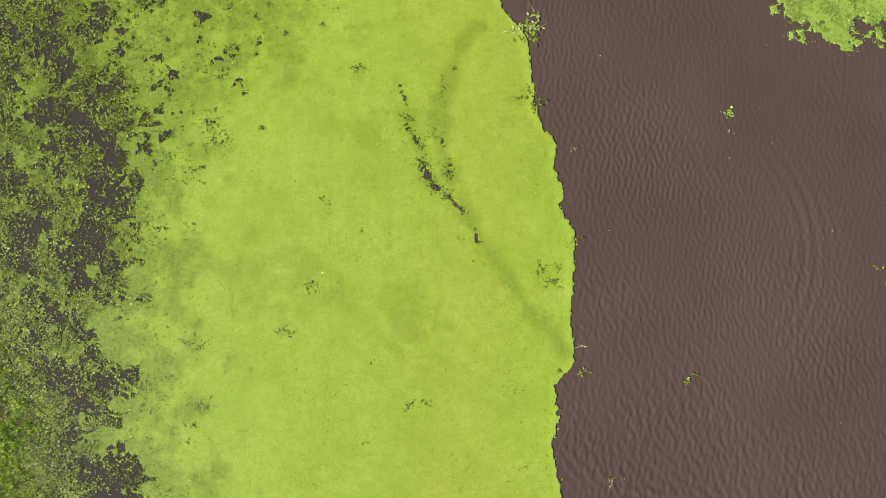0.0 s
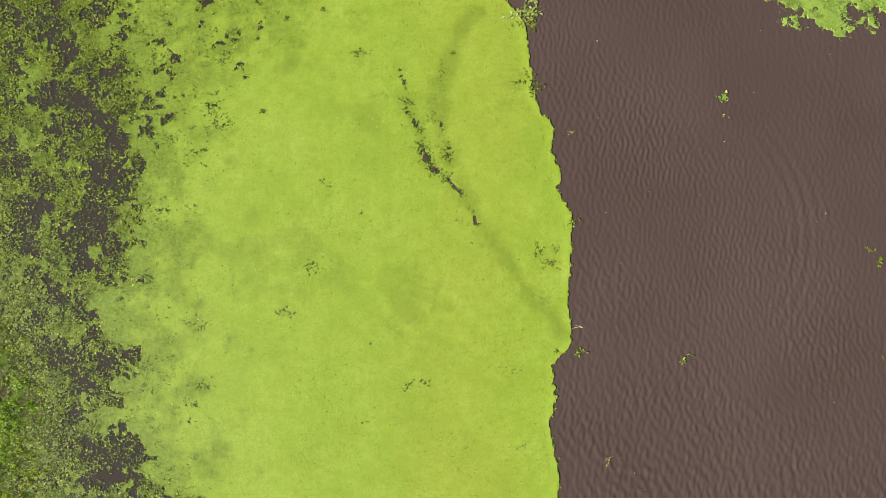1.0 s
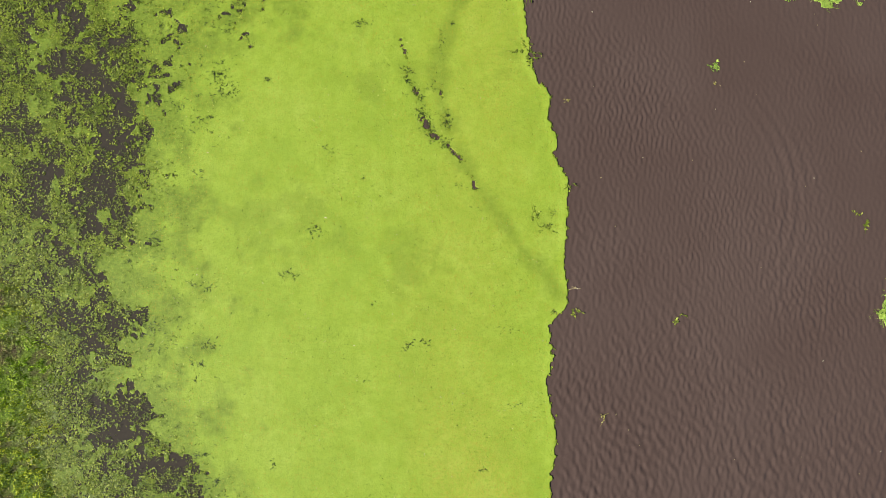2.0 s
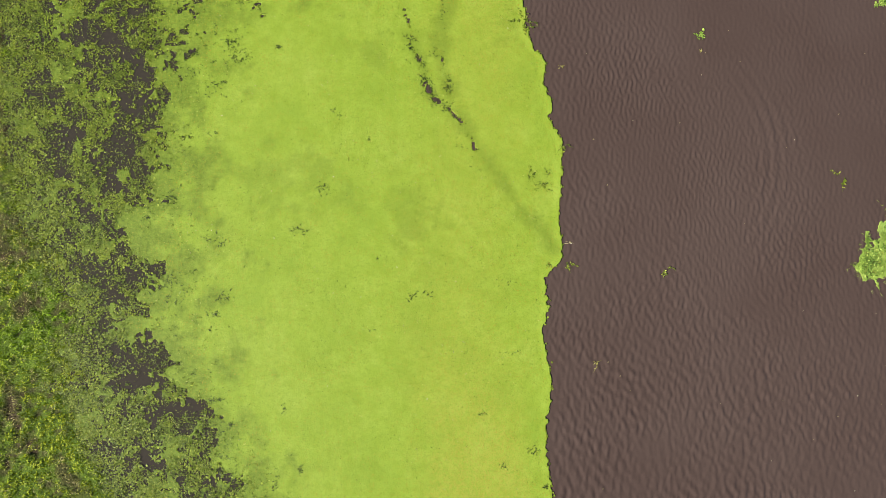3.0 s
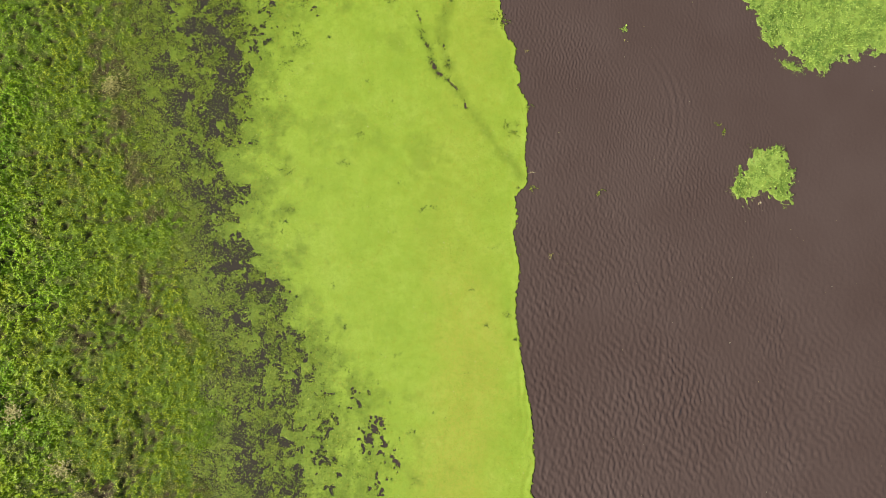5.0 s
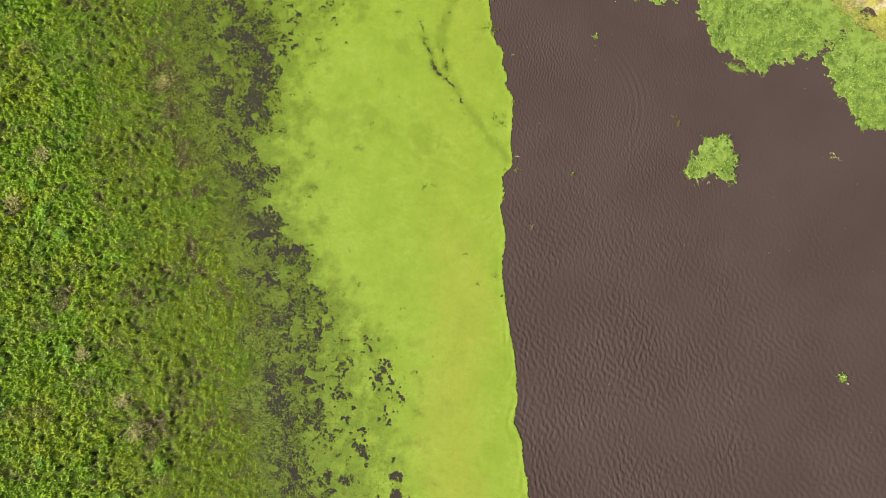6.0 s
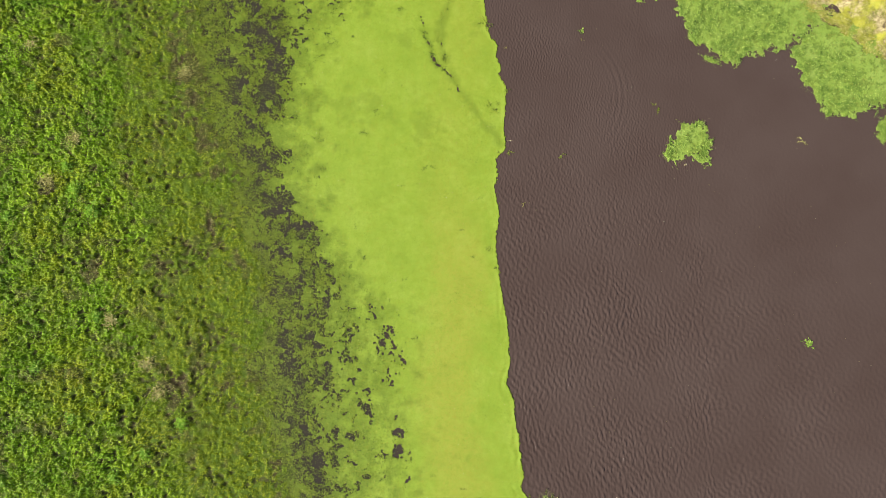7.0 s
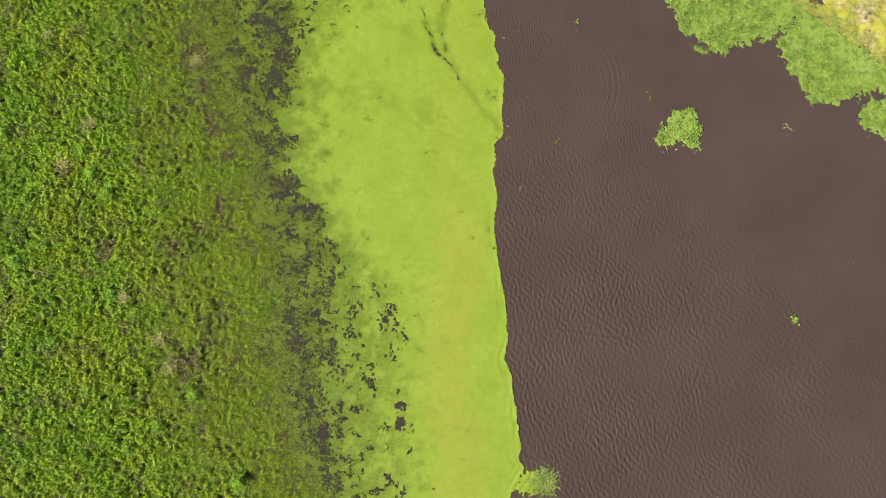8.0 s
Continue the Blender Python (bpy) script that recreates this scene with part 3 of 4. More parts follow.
ring = [np.stack([x + size * rng.uniform(0.6, 1.3, n) * np.cos(a + k * 1.57), y + size * rng.uniform(0.6, 1.3, n) * np.sin(a + k * 1.57), 0.014 + 0.02 * rng.random(n)], 1) for k in range(4)]
tagged(new("duckweed_crumbs", mesh_of("duckweed_crumbs", np.stack(ring, 1).reshape(-1, 3), np.arange(4 * n), CRUMB)), "loose crumbs of duckweed drifting at its ragged rim", "duckweed", kind="stuff")

# dark feathery weed tufts caught in the thinner half of the sheet
rng = np.random.default_rng(18)
cx, cy = scatter(rng, 1900, (-14, -34, 4.5, 11.5))
cu = (cx - along(LEFT, cy)) / (along(SOLID, cy) - along(LEFT, cy))
keep = (rng.random(1900) < smooth(1.5, 0.2, cu) * 0.9 * smooth(-0.25, 0.25, fbm(cx, cy, 2.2, 3, 197)) + 0.04) & (cu > 0.1) & (cover(cx, cy) > 0.1)
cx, cy = cx[keep], cy[keep]
for lane, count in ((LANE[4:12], 26), (SIDE_LANE[2:], 10)):
    t = rng.uniform(0, len(lane) - 1.001, count)
    k = t.astype(int)
    a, b = np.array(lane)[k, :2], np.array(lane)[k + 1, :2]
    p = a + (b - a) * (t - k)[:, None] + rng.normal(0, 0.10, (count, 2))
    cx, cy = np.concatenate([cx, p[:, 0]]), np.concatenate([cy, p[:, 1]])
tufts = []
for tx, ty in ((-10.1, -5.7), (-9.8, -5.0), (-10.4, 4.3), (-11.3, 4.9), (-9.4, 5.5), (-8.8, 9.3), (-3.7, 8.4), (-6.6, -2.1), (-5.6, -0.3), (-12.0, -4.2)):
    tufts.append((tx, ty) + rng.normal(0, 1, (34, 2)) * (0.22, 0.12))
for tx, ty in zip(cx, cy):
    n, a, reach_out = int(4 + 22 * rng.random() ** 2), rng.uniform(0, 6.28), rng.uniform(0.03, 0.24)
    along_way, aside = rng.normal(0, reach_out, n), rng.normal(0, reach_out * 0.35, n)
    tufts.append(np.stack([tx + along_way * np.cos(a) - aside * np.sin(a), ty + along_way * np.sin(a) + aside * np.cos(a)], 1))
xy = np.concatenate(tufts)
n = len(xy)
base = np.stack([xy[:, 0], xy[:, 1], swell(xy[:, 0], xy[:, 1]) + rng.uniform(0.012, 0.03, n)], 1)
co, quads = curls(base, rng.uniform(0.04, 0.16, n), rng.uniform(0.010, 0.030, n), rng.uniform(0, 6.28, n), rng.normal(0, 0.5, n), np.zeros(n))
SCRAP = leaf_material("dark_weed", (0.014, 0.022, 0.006), (0.034, 0.048, 0.010), (0.09, 0.12, 0.03), 0.12, 0.8)
tagged(new("dark_weed_tufts", mesh_of("dark_weed_tufts", co, quads, SCRAP)), "dark feathery weed tufts caught in the duckweed", "water weed", kind="stuff")

# short straws and dark scraps lying on the sheet
rng = np.random.default_rng(16)
for name, material, count, label in (("duckweed_litter", MARSH, 16000, "dark olive leaf scraps lying on the duckweed"), ("straw_litter", STRAW, 1500, "short pale straws lying on the duckweed"),
                                     ("pale_frond_litter", PALE, 14000, "short pale green leaf shreds lying on the duckweed")):
    x, y = scatter(rng, count, (-12, -34, 6, 12))
    keep = (cover(x, y) > 0.05) & (rng.random(count) < 0.35 + 1.2 * fbm(x, y, 3.0, 3, 190))
    x, y = x[keep], y[keep]
    n = len(x)
    co, quads = curls(np.stack([x, y, swell(x, y) + 0.012], 1), rng.uniform(0.03, 0.06 + 0.11 * rng.random(n) ** 2, n), rng.uniform(0.008, 0.022, n), rng.uniform(0, 6.28, n), rng.normal(0, 0.7, n), np.zeros(n))
    tagged(new(name, mesh_of(name, co, quads, material)), label, "litter", kind="stuff")

# ------------------------------------------------------------------ meadow
def meadow_extent(x, y):
    return smooth(-40.8, -39.0, x) * smooth(-35.8, -34.4, y) * smooth(10.9, 9.9, y)


def clumps(x, y):
    return fbm(x, y, 0.42, 3, 140, 0.6)


def sward(x, y, m):
    """Height of the plant cover over the soil, and its share of olive leaves."""
    lush = lushness(x, y, m)
    tuft = clumps(x, y)
    rugged = smooth(-0.25, 0.35, fbm(x, y, 4.5, 3, 150, 0.6))
    rise = (0.30 + 0.10 * lush + 0.12 * rugged) * np.clip(tuft + 0.22, 0, 0.9) + (0.05 + 0.42 * lush * rugged) * np.clip(fbm(x, y, 1.3, 3, 145, 0.6) + 0.08, 0, 0.6)
    age = 0.34 + 0.25 * (1 - lush) + 0.9 * fbm(x, y, 5.0, 6, 158, 0.72) + 0.60 * smooth(0.2, 1.5, m) * smooth(8, 4, m) * smooth(-6, -12, y) - 0.35 * smooth(-31, -36, x)
    return rise * smooth(-1.5, 1.5, m), np.clip(age + 0.25 * smooth(1.5, -1, m), 0, 0.95), lush, tuft


rng = np.random.default_rng(12)
x, y = scatter(rng, 760000, (-41, -36, -9, 11))
m = bank_in(x, y)
keep = (m > -2.8) & (pit_at(x, y) < 0.5)
x, y, m = x[keep], y[keep], m[keep]
rise, age, lush, tuft = sward(x, y, m)
worn = worn_at(x, y)
gap = smooth(0.30, 0.42, fbm(x, y, 0.30, 2, 160) + 0.35 * fbm(x, y, 2.5, 2, 165))
want = meadow_extent(x, y) * smooth(-2.8, 0.0, m + 1.2 * tuft) * (1 - 0.6 * gap) * (1 - 0.55 * worn) * (1 - 0.65 * smooth(0.0, -0.35, tuft))
keep = rng.random(len(x)) < want
x, y, m, rise, age, lush, worn = (v[keep] for v in (x, y, m, rise, age, lush, worn))
n = len(x)
tall = 0.70 + 0.45 * lush
base = np.stack([x, y, np.maximum(turf_height(x, y), 0.01) + rise * rng.uniform(0.45, 1, n)], 1)
here = clumps(x, y)
sx, sy = (clumps(x + 0.05, y) - here) / 0.05, (clumps(x, y + 0.05) - here) / 0.05
yaw = np.arctan2(-sy, -sx) + rng.normal(0, 0.45, n)
pitch = -np.arctan(0.40 * np.hypot(sx, sy)) + rng.normal(0.06, 0.17, n)
co, tris = blades(base, rng.uniform(0.08, 0.18, n) * tall, rng.uniform(0.038, 0.070, n) * tall, yaw, pitch)
tagged(new("meadow_grass", mesh_of("meadow_grass", co, tris, MEADOW, 3, {"age": np.repeat(age, 4), "worn": np.repeat(np.clip(worn * rng.uniform(0.3, 1.2, n), 0, 1), 4)})), "lush green grass and low herbs on damp pasture", "grass", kind="stuff")

# leafy rosettes of taller herbs
rng = np.random.default_rng(19)
cx, cy = scatter(rng, 26000, (-41, -36, -9, 11))
m = bank_in(cx, cy)
rise, age, lush, tuft = sward(cx, cy, m)
keep = (rng.random(len(cx)) < meadow_extent(cx, cy) * smooth(0.4, 3.0, m) * (0.12 + 0.6 * lush) * smooth(-0.2, 0.3, tuft) * (1 - worn_at(cx, cy))) & (pit_at(cx, cy) < 0.2)
cx, cy, rise, age, lush = (v[keep] for v in (cx, cy, rise, age, lush))
count = 5
big = np.repeat(rng.uniform(0.5, 1.0, len(cx)) * (0.6 + 0.4 * lush), count)
age = np.repeat(np.clip(age + rng.normal(0, 0.12, len(cx)), 0, 0.9), count)
n = len(big)
yaw = rng.uniform(0, 6.28, n)
x, y = np.repeat(cx, count) + 0.03 * np.cos(yaw), np.repeat(cy, count) + 0.03 * np.sin(yaw)
base = np.stack([x, y, turf_height(x, y) + np.repeat(rise, count) + 0.03], 1)
co, tris = blades(base, big * rng.uniform(0.10, 0.22, n), big * rng.uniform(0.05, 0.08, n), yaw, rng.uniform(-0.1, 0.9, n))
tagged(new("meadow_herbs", mesh_of("meadow_herbs", co, tris, MEADOW, 3, {"age": np.repeat(age, 4), "worn": np.zeros(4 * n)})), "leafy green herb rosettes crowding the damp pasture", "herbs", kind="stuff")

# pale dead grass in patches
rng = np.random.default_rng(13)
x, y = scatter(rng, 80000, (-41, -36, -12, 11))
dead = fbm(x, y, 1.8, 4, 170, 0.6) + 0.15 * fbm(x, y, 8, 2, 175)
keep = (rng.random(len(x)) < np.maximum(0.8 * smooth(0.14, 0.45, dead), 0.55 * worn_at(x, y))) & (bank_in(x, y) > 0.3)
x, y = x[keep], y[keep]
n = len(x)
base = np.stack([x, y, turf_height(x, y) + sward(x, y, bank_in(x, y))[0] + 0.02 + 0.06 * rng.random(n)], 1)
co, tris = leaves(base, rng.uniform(0.08, 0.22, n), rng.uniform(0.012, 0.026, n), rng.uniform(0, 6.28, n), rng.uniform(0.2, 0.9, n), rng.uniform(0.2, 0.9, n))
tagged(new("dead_grass", mesh_of("dead_grass", co, tris, DRY, 3)), "bleached straw-coloured dead grass among the green", "grass", kind="stuff")


# ------------------------------------------------------------------ floating rafts of broad-leaved plants
def polygon_field(x, y, outline):
    """Metres inside the outline (outside: minus)."""
    best, inside = np.full(np.shape(x), 99.0), np.zeros(np.shape(x), bool)
    for (ax, ay), (bx, by) in zip(outline, outline[1:] + outline[:1]):
        t = np.clip(((x - ax) * (bx - ax) + (y - ay) * (by - ay)) / ((bx - ax) ** 2 + (by - ay) ** 2), 0, 1)
        best = np.minimum(best, np.hypot(x - ax - t * (bx - ax), y - ay - t * (by - ay)))
        inside ^= ((ay > y) != (by > y)) & (x < (bx - ax) * (y - ay) / (by - ay + 1e-9) + ax)
    return np.where(inside, best, -best)


def plant_raft(outline, label, seed, density=110, clear=0.0, size=1.0, jag=0.55):
    """A raft: a closed sheet of small fronds, and broad leaves that stand up out of it."""
    rng = np.random.default_rng(seed)
    px, py = np.array(outline).T
    box = (px.min() - 0.6, py.min() - 0.6, px.max() + 0.6, py.max() + 0.6)
    cx, cy = px.mean(), py.mean()

    def field(x, y):
        f = polygon_field(x, y, outline) + jag * (fbm(x, y, 0.9, 5, seed, 0.72) * 1.2 + 0.6 * fbm(x, y, 0.25, 2, seed + 5))
        return np.where(ground_height(x, y) > 0.03, -1, f)

    raft = new("floating_plant_raft")
    raft.location = (cx, cy, 0)
    tagged(raft, label, "floating plants", "floating plant rafts")
    co, quads = floating_sheet(field, box, 0.06, lambda x, y: 0.02 + 0.012 * fbm(x, y, 0.4, 2, seed), 0.04)
    x, y = co[:, 0], co[:, 1]
    thin = 1.0 * smooth(0.0, 0.30, fbm(x, y, 0.8, 5, seed + 9, 0.8)) + 0.15 * clear * smooth(-3, 0, sand_in(x, y))
    part("frond_sheet", mesh_of("frond_sheet", co - (cx, cy, 0), quads, RAFTWEED, 4, {"thin": thin, "ochre": 0 * thin}), raft, "flat sheet of small pale green fronds")
    n = int((box[2] - box[0]) * (box[3] - box[1]) * 90)
    x, y = scatter(rng, n, box)
    f = field(x, y)
    keep = (f < 0.05) & (rng.random(n) < smooth(-0.45, 0.0, f) ** 2 * smooth(-0.15, 0.25, fbm(x, y, 1.2, 3, seed + 15))) & (sand_in(x, y) < -0.2)
    x, y = x[keep] - cx, y[keep] - cy
    n = len(x)
    co, quads = curls(np.stack([x, y, 0.012 + 0.02 * rng.random(n)], 1), rng.uniform(0.06, 0.26, n), rng.uniform(0.015, 0.035, n), rng.uniform(0, 6.28, n), rng.normal(0, 0.6, n), np.zeros(n))
    tagged(part("trailing_stems", mesh_of("trailing_stems", co, quads, RAFTEDGE), raft, "thin pale stems straying from the rim"), kind="stuff")
    n = int((box[2] - box[0]) * (box[3] - box[1]) * density * 1.9)
    x, y = scatter(rng, n, box)
    lush = (0.12 + 0.88 * smooth(-0.12, 0.22, fbm(x, y, 1.3, 4, seed + 7, 0.65) + 0.08)) * (1 - clear * smooth(-3.2, -1.6, sand_in(x, y) + 1.2 * fbm(x, y, 1.5, 2, seed + 3)))
    keep = (field(x, y) > -0.06 * rng.random(n)) & (rng.random(n) < lush)
    x, y = x[keep] - cx, y[keep] - cy
    n = len(x)
    hump = np.clip(fbm(x + cx, y + cy, 0.7, 3, seed + 11, 0.7) + 0.15, 0, 0.8)
    base = np.stack([x, y, 0.03 + rng.random(n) * (0.03 + 0.50 * hump)], 1)
    co, tris = leaves(base, size * rng.uniform(0.07, 0.19, n), size * rng.uniform(0.03, 0.065, n), rng.uniform(0, 6.28, n), rng.uniform(-0.05, 0.9, n), rng.uniform(0.1, 0.8, n))
    tagged(part("leaves", mesh_of("leaves", co, tris, RAFT, 3), raft, "broad upright green leaves"), kind="stuff")
    return raft


ISLAND = [(17.5, -3.9), (18.05, -4.4), (18.25, -4.9), (18.8, -4.1), (19.6, -3.6), (20.0, -4.3), (20.95, -4.8), (20.75, -3.9), (21.15, -2.75), (20.85, -1.8), (20.1, -1.3), (19.1, -1.35), (18.4, -2.2)]
HEADLAND = [(19.0, 8.4), (19.6, 6.9), (20.5, 5.4), (21.9, 4.95), (22.7, 4.1), (23.3, 3.5), (23.9, 4.2), (25.1, 4.5), (26.1, 5.0), (26.8, 4.9), (29.0, 6.2), (29.8, 7.0), (31.5, 7.5), (31, 10), (27, 15), (20, 14)]
TONGUE = [(28.2, 5.0), (28.4, 3.6), (29.0, 2.0), (29.9, 1.0), (30.7, -0.5), (32.7, -0.6), (33.7, -0.3), (35.2, 0.45), (36.2, 0.4), (38.5, -0.5), (41, -1), (42, 2), (37.5, 4.6), (34.5, 7.2), (31.0, 7.6), (29.6, 6.3)]
CORNER = [(34.85, -0.8), (34.6, -2.2), (35.2, -3.2), (37.0, -3.6), (39.5, -3.2), (40, -1.4), (37, -0.4)]
SPIT = [(13.3, 10.4), (14.1, 10.0), (14.75, 10.0), (15.4, 9.4), (16.1, 9.0), (16.1, 9.9), (16.5, 10.4), (17.1, 9.7), (18.0, 10.0), (18.3, 12.5), (14, 12.5)]
SLIVER = [(20.8, 4.45), (21.3, 4.25), (21.8, 4.15), (22.2, 3.5), (21.7, 3.8), (21.2, 4.0)]
plant_raft(ISLAND, "small drifting island of light green water plants", 210, 150, 0.0, 0.9, 0.42)
plant_raft(HEADLAND, "large light green plant raft joined to the bank", 220, 240, 1.0)
plant_raft(TONGUE, "light green plant raft, smooth duckweed towards the bank", 230, 240, 1.0)
plant_raft(CORNER, "dense leafy plant raft beside the sandy bank", 240, 280, 0.0)
plant_raft(SPIT, "ragged end of a plant raft with open gaps", 250, 170, 0.0, 0.6, 0.6)
plant_raft(SLIVER, "narrow broken strip of floating plants", 260, 220, 0.0, 0.7, 0.2)

# sparse yellow-green growth on the sandy bank
rng = np.random.default_rng(14)
x, y = scatter(rng, 90000, (27, 0, 42, 13))
s = sand_in(x, y)
want = smooth(0.0, 0.4, fbm(x, y, 1.4, 4, 180, 0.6)) * smooth(-0.1, 0.3, s) * 0.8 + smooth(1.3, 0.1, np.abs(s - 0.3)) * 0.7
keep = (rng.random(len(x)) < want) & (s > 0)
x, y = x[keep], y[keep]
n = len(x)
co, tris = leaves(np.stack([x, y, ground_height(x, y)], 1), rng.uniform(0.08, 0.22, n), rng.uniform(0.02, 0.05, n), rng.uniform(0, 6.28, n), rng.uniform(0.1, 1.1, n), rng.uniform(0.2, 0.9, n))
BANKGRASS = leaf_material("bank_grass", (0.12, 0.14, 0.014), (0.27, 0.29, 0.03), (0.38, 0.33, 0.14), 0.25, 0.7)
tagged(new("bank_grass", mesh_of("bank_grass", co, tris, BANKGRASS, 3)), "thin yellow-green grass on pale sandy ground", "grass", kind="stuff")


# ------------------------------------------------------------------ small floating things
def floating_clump(name, x, y, label, category, seed, count, spread, length, material, flat=0.3, turn=0.0):
    """A loose clump of leaves adrift: a few stems and the leaves on them."""
    rng = np.random.default_rng(seed)
    clump = tagged(new(name), label, category, "drifting plant bits")
    clump.location = (x, y, 0)
    clump.rotation_euler[2] = turn
    stems = max(2, count // 6)
    a = rng.uniform(0, 6.28, stems)
    start = np.stack([rng.normal(0, spread * 0.25, stems), rng.normal(0, spread * 0.25, stems), np.full(stems, 0.012)], 1)
    co, quads = curls(start, rng.uniform(0.8, 1.5, stems) * spread, np.full(stems, 0.02), a, rng.normal(0, 0.35, stems), rng.uniform(0.004, 0.012, stems))
    tagged(part("stems", mesh_of("stems", co, quads, material), clump), kind="stuff")
    k = rng.integers(0, stems, count)
    t = rng.uniform(0.1, 1.0, count)
    at = start[k] + np.stack([np.cos(a[k]) * t * spread, np.sin(a[k]) * t * spread, 0.01 + 0.02 * rng.random(count)], 1)
    co, tris = leaves(at, rng.uniform(0.6, 1.3, count) * length, rng.uniform(0.35, 0.55, count) * length, rng.uniform(0, 6.28, count), rng.uniform(0, flat, count), rng.uniform(0, 0.4, count))
    tagged(part("leaves", mesh_of("leaves", co, tris, material, 3), clump), kind="stuff")
    return clump


floating_clump("floating_sprig", 11.05, 6.48, "small green water-plant sprig adrift on brown water", "floating plant", 301, 34, 0.26, 0.13, RAFT, 0.5)
floating_clump("floating_sprig", 9.12, -4.0, "thin yellowish sprig drifting on rippled water", "floating plant", 302, 20, 0.28, 0.10, MARSH, 0.5)
floating_clump("floating_sprig", 27.72, -18.75, "bright green tuft of floating plants", "floating plant", 303, 90, 0.38, 0.17, RAFT, 0.6)
floating_clump("floating_sprig", 28.46, -2.79, "sparse yellowish sprig on open water", "floating plant", 304, 22, 0.45, 0.14, DRY, 0.4)
floating_clump("floating_sprig", 17.05, 0.08, "sparse pale sprig on open water", "floating plant", 305, 22, 0.42, 0.12, MARSH, 0.4)
floating_clump("floating_sprig", 4.88, 5.0, "tiny yellow plant scrap on the water", "floating plant", 306, 9, 0.12, 0.08, DRY, 0.3)
floating_clump("floating_sprig", 4.92, 1.65, "dark leafy scrap at the duckweed edge", "floating plant", 307, 26, 0.26, 0.09, MARSH, 0.5)
floating_clump("floating_straw", 6.3, -7.8, "pale broken straw drifting on the water", "straw", 308, 8, 0.36, 0.10, DRY, 0.2)
floating_clump("floating_straw", 11.05, 5.75, "pale curled straw beside a green sprig", "straw", 309, 4, 0.16, 0.07, DRY, 0.2)
floating_clump("floating_straw", 4.95, -2.75, "thin forked twig on the water", "straw", 310, 4, 0.30, 0.08, STRAW, 0.2)
floating_clump("floating_straw", 18.95, -4.75, "pale scrap beside the plant island", "straw", 311, 5, 0.16, 0.12, STRAW, 0.3)
floating_clump("trailing_weed", 3.0, 10.2, "pale weed stems trailing off the duckweed edge", "water weed", 312, 70, 0.75, 0.18, RAFTEDGE, 0.3)
floating_clump("trailing_weed", 3.35, 9.75, "thin dark weed fan under the duckweed edge", "water weed", 313, 36, 0.5, 0.16, MARSH, 0.2)
floating_clump("trailing_weed", 4.95, -3.6, "olive weed strand hanging from the duckweed edge", "water weed", 314, 20, 0.35, 0.12, MARSH, 0.3)
floating_clump("shore_weed", 7.4, -31.1, "bushy olive weed tuft at the duckweed corner", "water weed", 315, 1100, 1.0, 0.14, RAFTEDGE, 0.9)
floating_clump("shore_weed", 3.2, 7.1, "small dark leafy patch in the duckweed", "water weed", 316, 60, 0.6, 0.12, MARSH, 0.5)
floating_clump("shore_weed", 3.5, -0.1, "thin dark leafy patch in the duckweed", "water weed", 317, 40, 0.6, 0.10, MARSH, 0.5)

# pale specks of drifting fluff and foam
rng = np.random.default_rng(15)
x, y = scatter(rng, 110, (5.5, -33, 33, 11))
n = len(x)
co, tris = leaves(np.stack([x, y, np.full(n, 0.03)], 1), rng.uniform(0.03, 0.08, n), rng.uniform(0.02, 0.04, n), rng.uniform(0, 6.28, n), np.zeros(n), np.zeros(n))
tagged(new("drifting_specks", mesh_of("drifting_specks", co, tris, STRAW, 3)), "pale specks of fluff drifting on the water", "debris", kind="stuff")


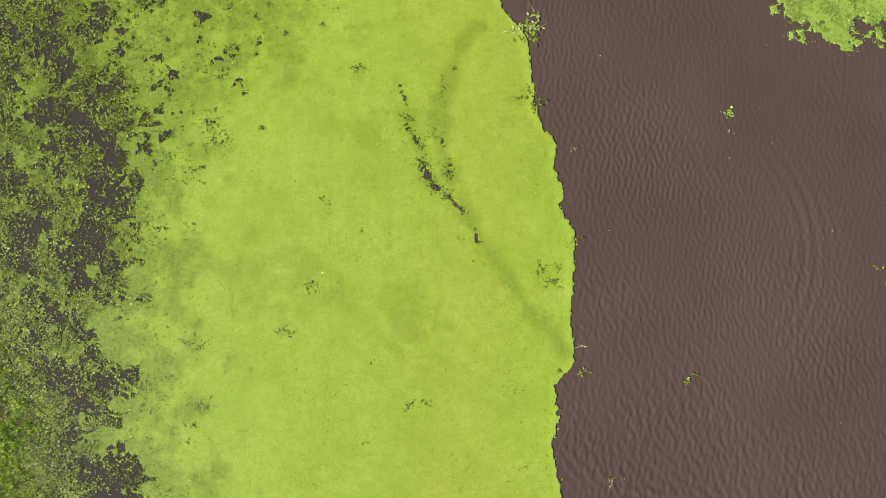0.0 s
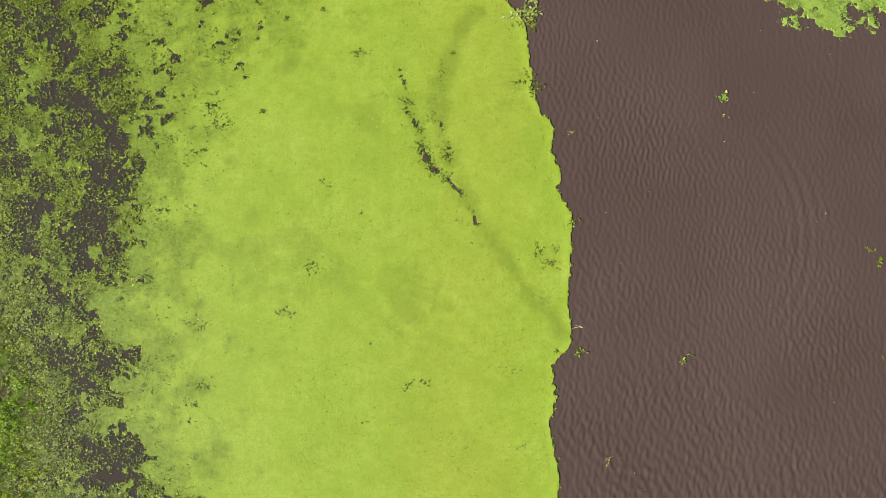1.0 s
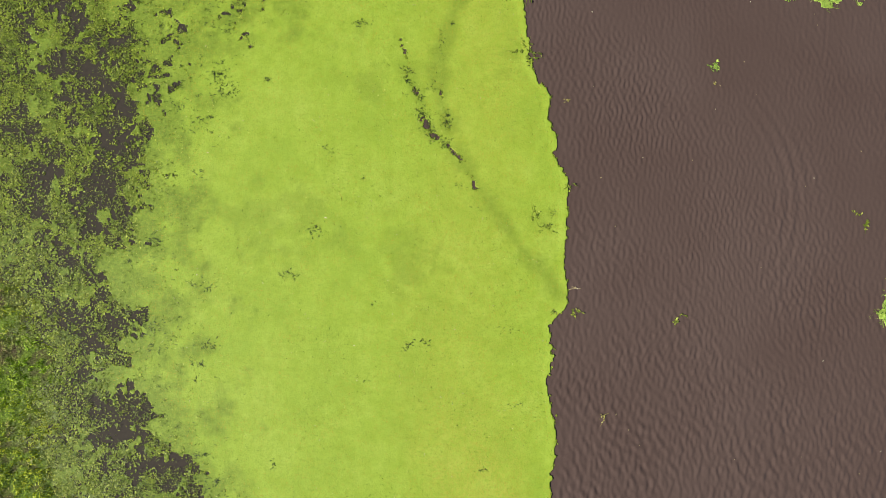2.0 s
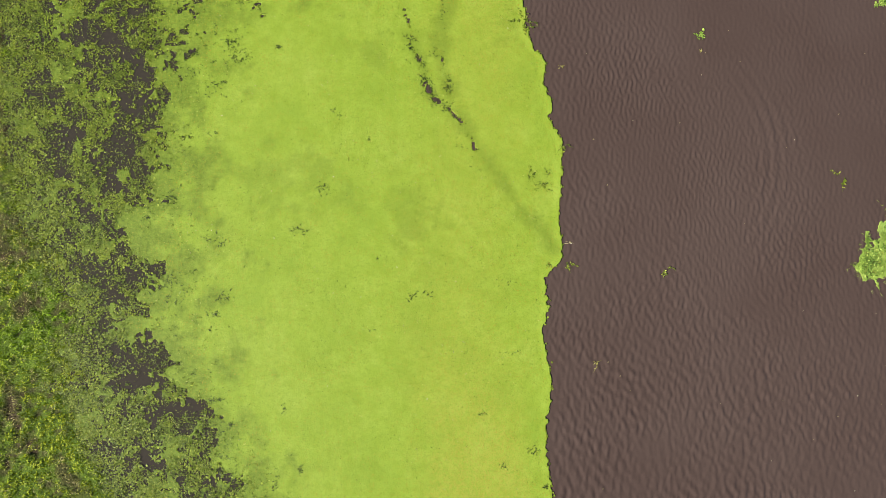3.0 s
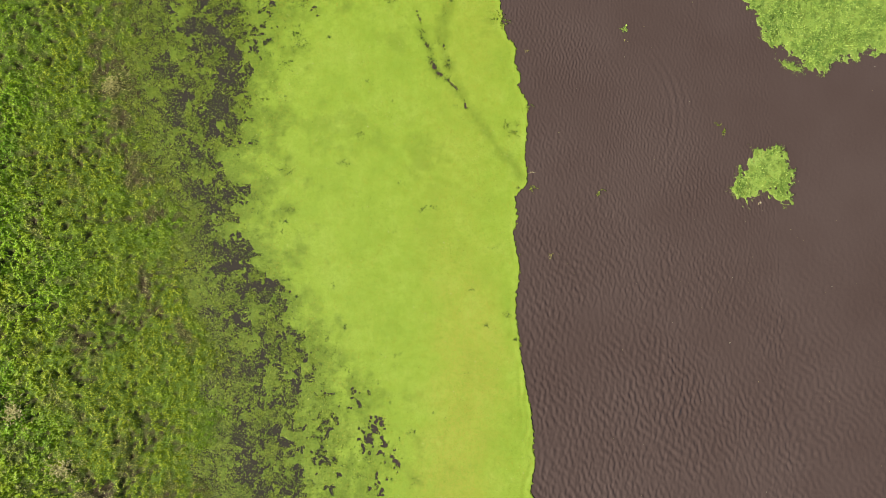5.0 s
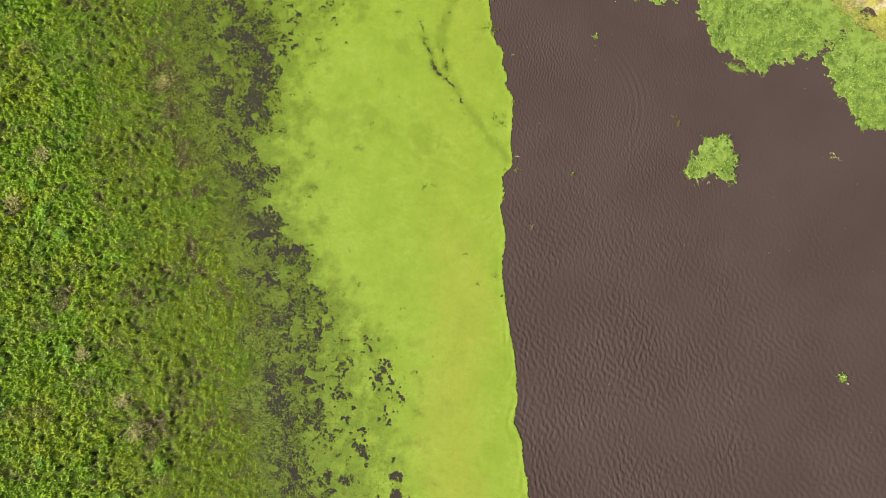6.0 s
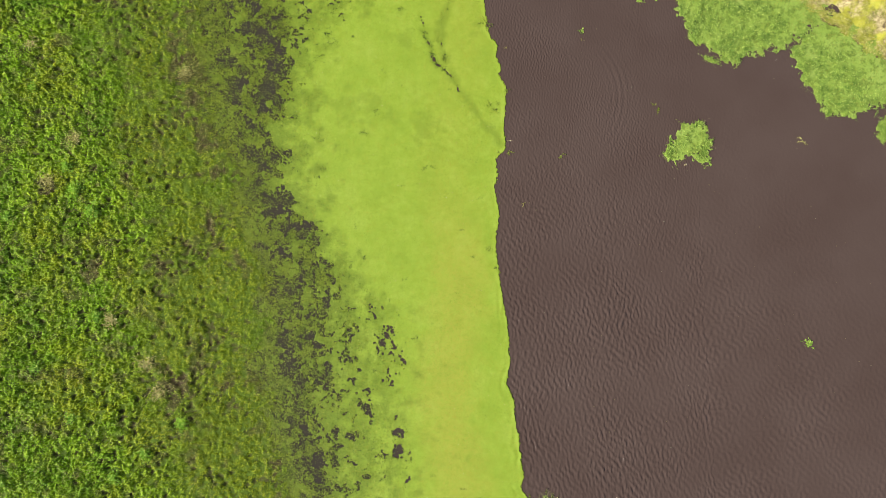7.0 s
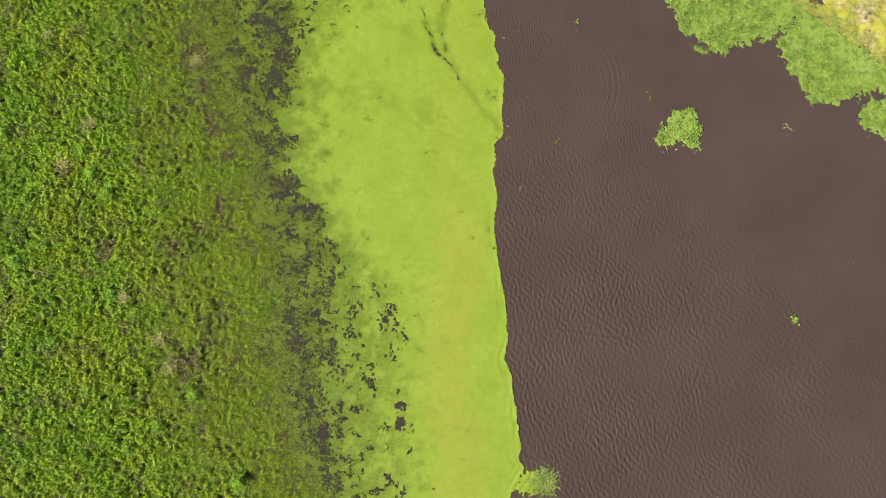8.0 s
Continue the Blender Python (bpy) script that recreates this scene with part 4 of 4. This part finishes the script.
# ------------------------------------------------------------------ taller weeds and tussocks in the meadow
def weed_clump(name, label, seed, count, spread, height, material, pale):
    rng = np.random.default_rng(seed)
    clump = tagged(new(name), label, "weed", "meadow weeds")
    stems = count // 12
    a, r = rng.uniform(0, 6.28, stems), spread * np.sqrt(rng.random(stems)) * 0.8
    start = np.stack([r * np.cos(a), r * np.sin(a), np.full(stems, -0.03)], 1)
    co, tris = leaves(start, height * rng.uniform(0.8, 1.5, stems), np.full(stems, 0.02), a + rng.normal(0, 0.6, stems), rng.uniform(0.8, 1.4, stems), rng.uniform(0.1, 0.5, stems))
    tagged(part("stems", mesh_of("stems", co, tris, pale, 3), clump), kind="stuff")
    a = rng.uniform(0, 6.28, count)
    r = spread * np.abs(rng.normal(0, 0.55, count)) * (1 + 0.5 * np.sin(a * 2 + seed) + 0.3 * np.sin(a * 5))
    top = height * np.clip(1.1 - (r / spread) ** 2, 0.15, 1) * rng.uniform(0.3, 1.0, count)
    at = np.stack([r * np.cos(a), r * np.sin(a), top], 1)
    co, tris = leaves(at, rng.uniform(0.12, 0.26, count), rng.uniform(0.04, 0.08, count), a + rng.normal(0, 0.9, count), rng.uniform(-0.2, 0.9, count), rng.uniform(0.2, 0.9, count))
    tagged(part("leaves", mesh_of("leaves", co, tris, material, 3), clump), kind="stuff")
    return clump


def place_weed(clump, spots, seed):
    """The clump at its first spot, and copies at the rest."""
    rng = np.random.default_rng(seed)
    for k, (x, y) in enumerate(spots):
        m = pose(x, y, float(ground_height(np.array([x]), np.array([y]))[0]), 0, 0, rng.uniform(0, 360))
        if k:
            copy_thing(clump, m)
        else:
            clump.matrix_basis = m


place_weed(weed_clump("meadow_weed", "bright green bushy weed standing over the grass", 401, 420, 0.75, 0.55, BUSH, BUSH),
           [(-16.0, -30.8), (-29.0, -6.9), (-27.5, -8.6), (-36.4, -3.3), (-34.5, -14.0)], 1)
place_weed(weed_clump("meadow_weed", "dark green low weed clump in the pasture", 402, 260, 0.5, 0.42, BUSH, BUSH),
           [(-26.6, -16.7), (-19.7, -24.6), (-29.8, -5.0), (-31.0, -20.5), (-24.5, -28.4), (-34.0, -9.0), (-27.9, -24.2), (-33.0, 1.5), (-22.3, -26.8)], 2)
place_weed(weed_clump("dry_tussock", "bleached tussock of dead grass stalks", 403, 260, 0.85, 0.20, DRY, DRY),
           [(-31.2, -6.0), (-25.6, -16.9), (-33.4, 5.2), (-21.7, -22.4), (-29.3, -2.6), (-22.6, -20.2), (-21.0, 2.9)], 3)
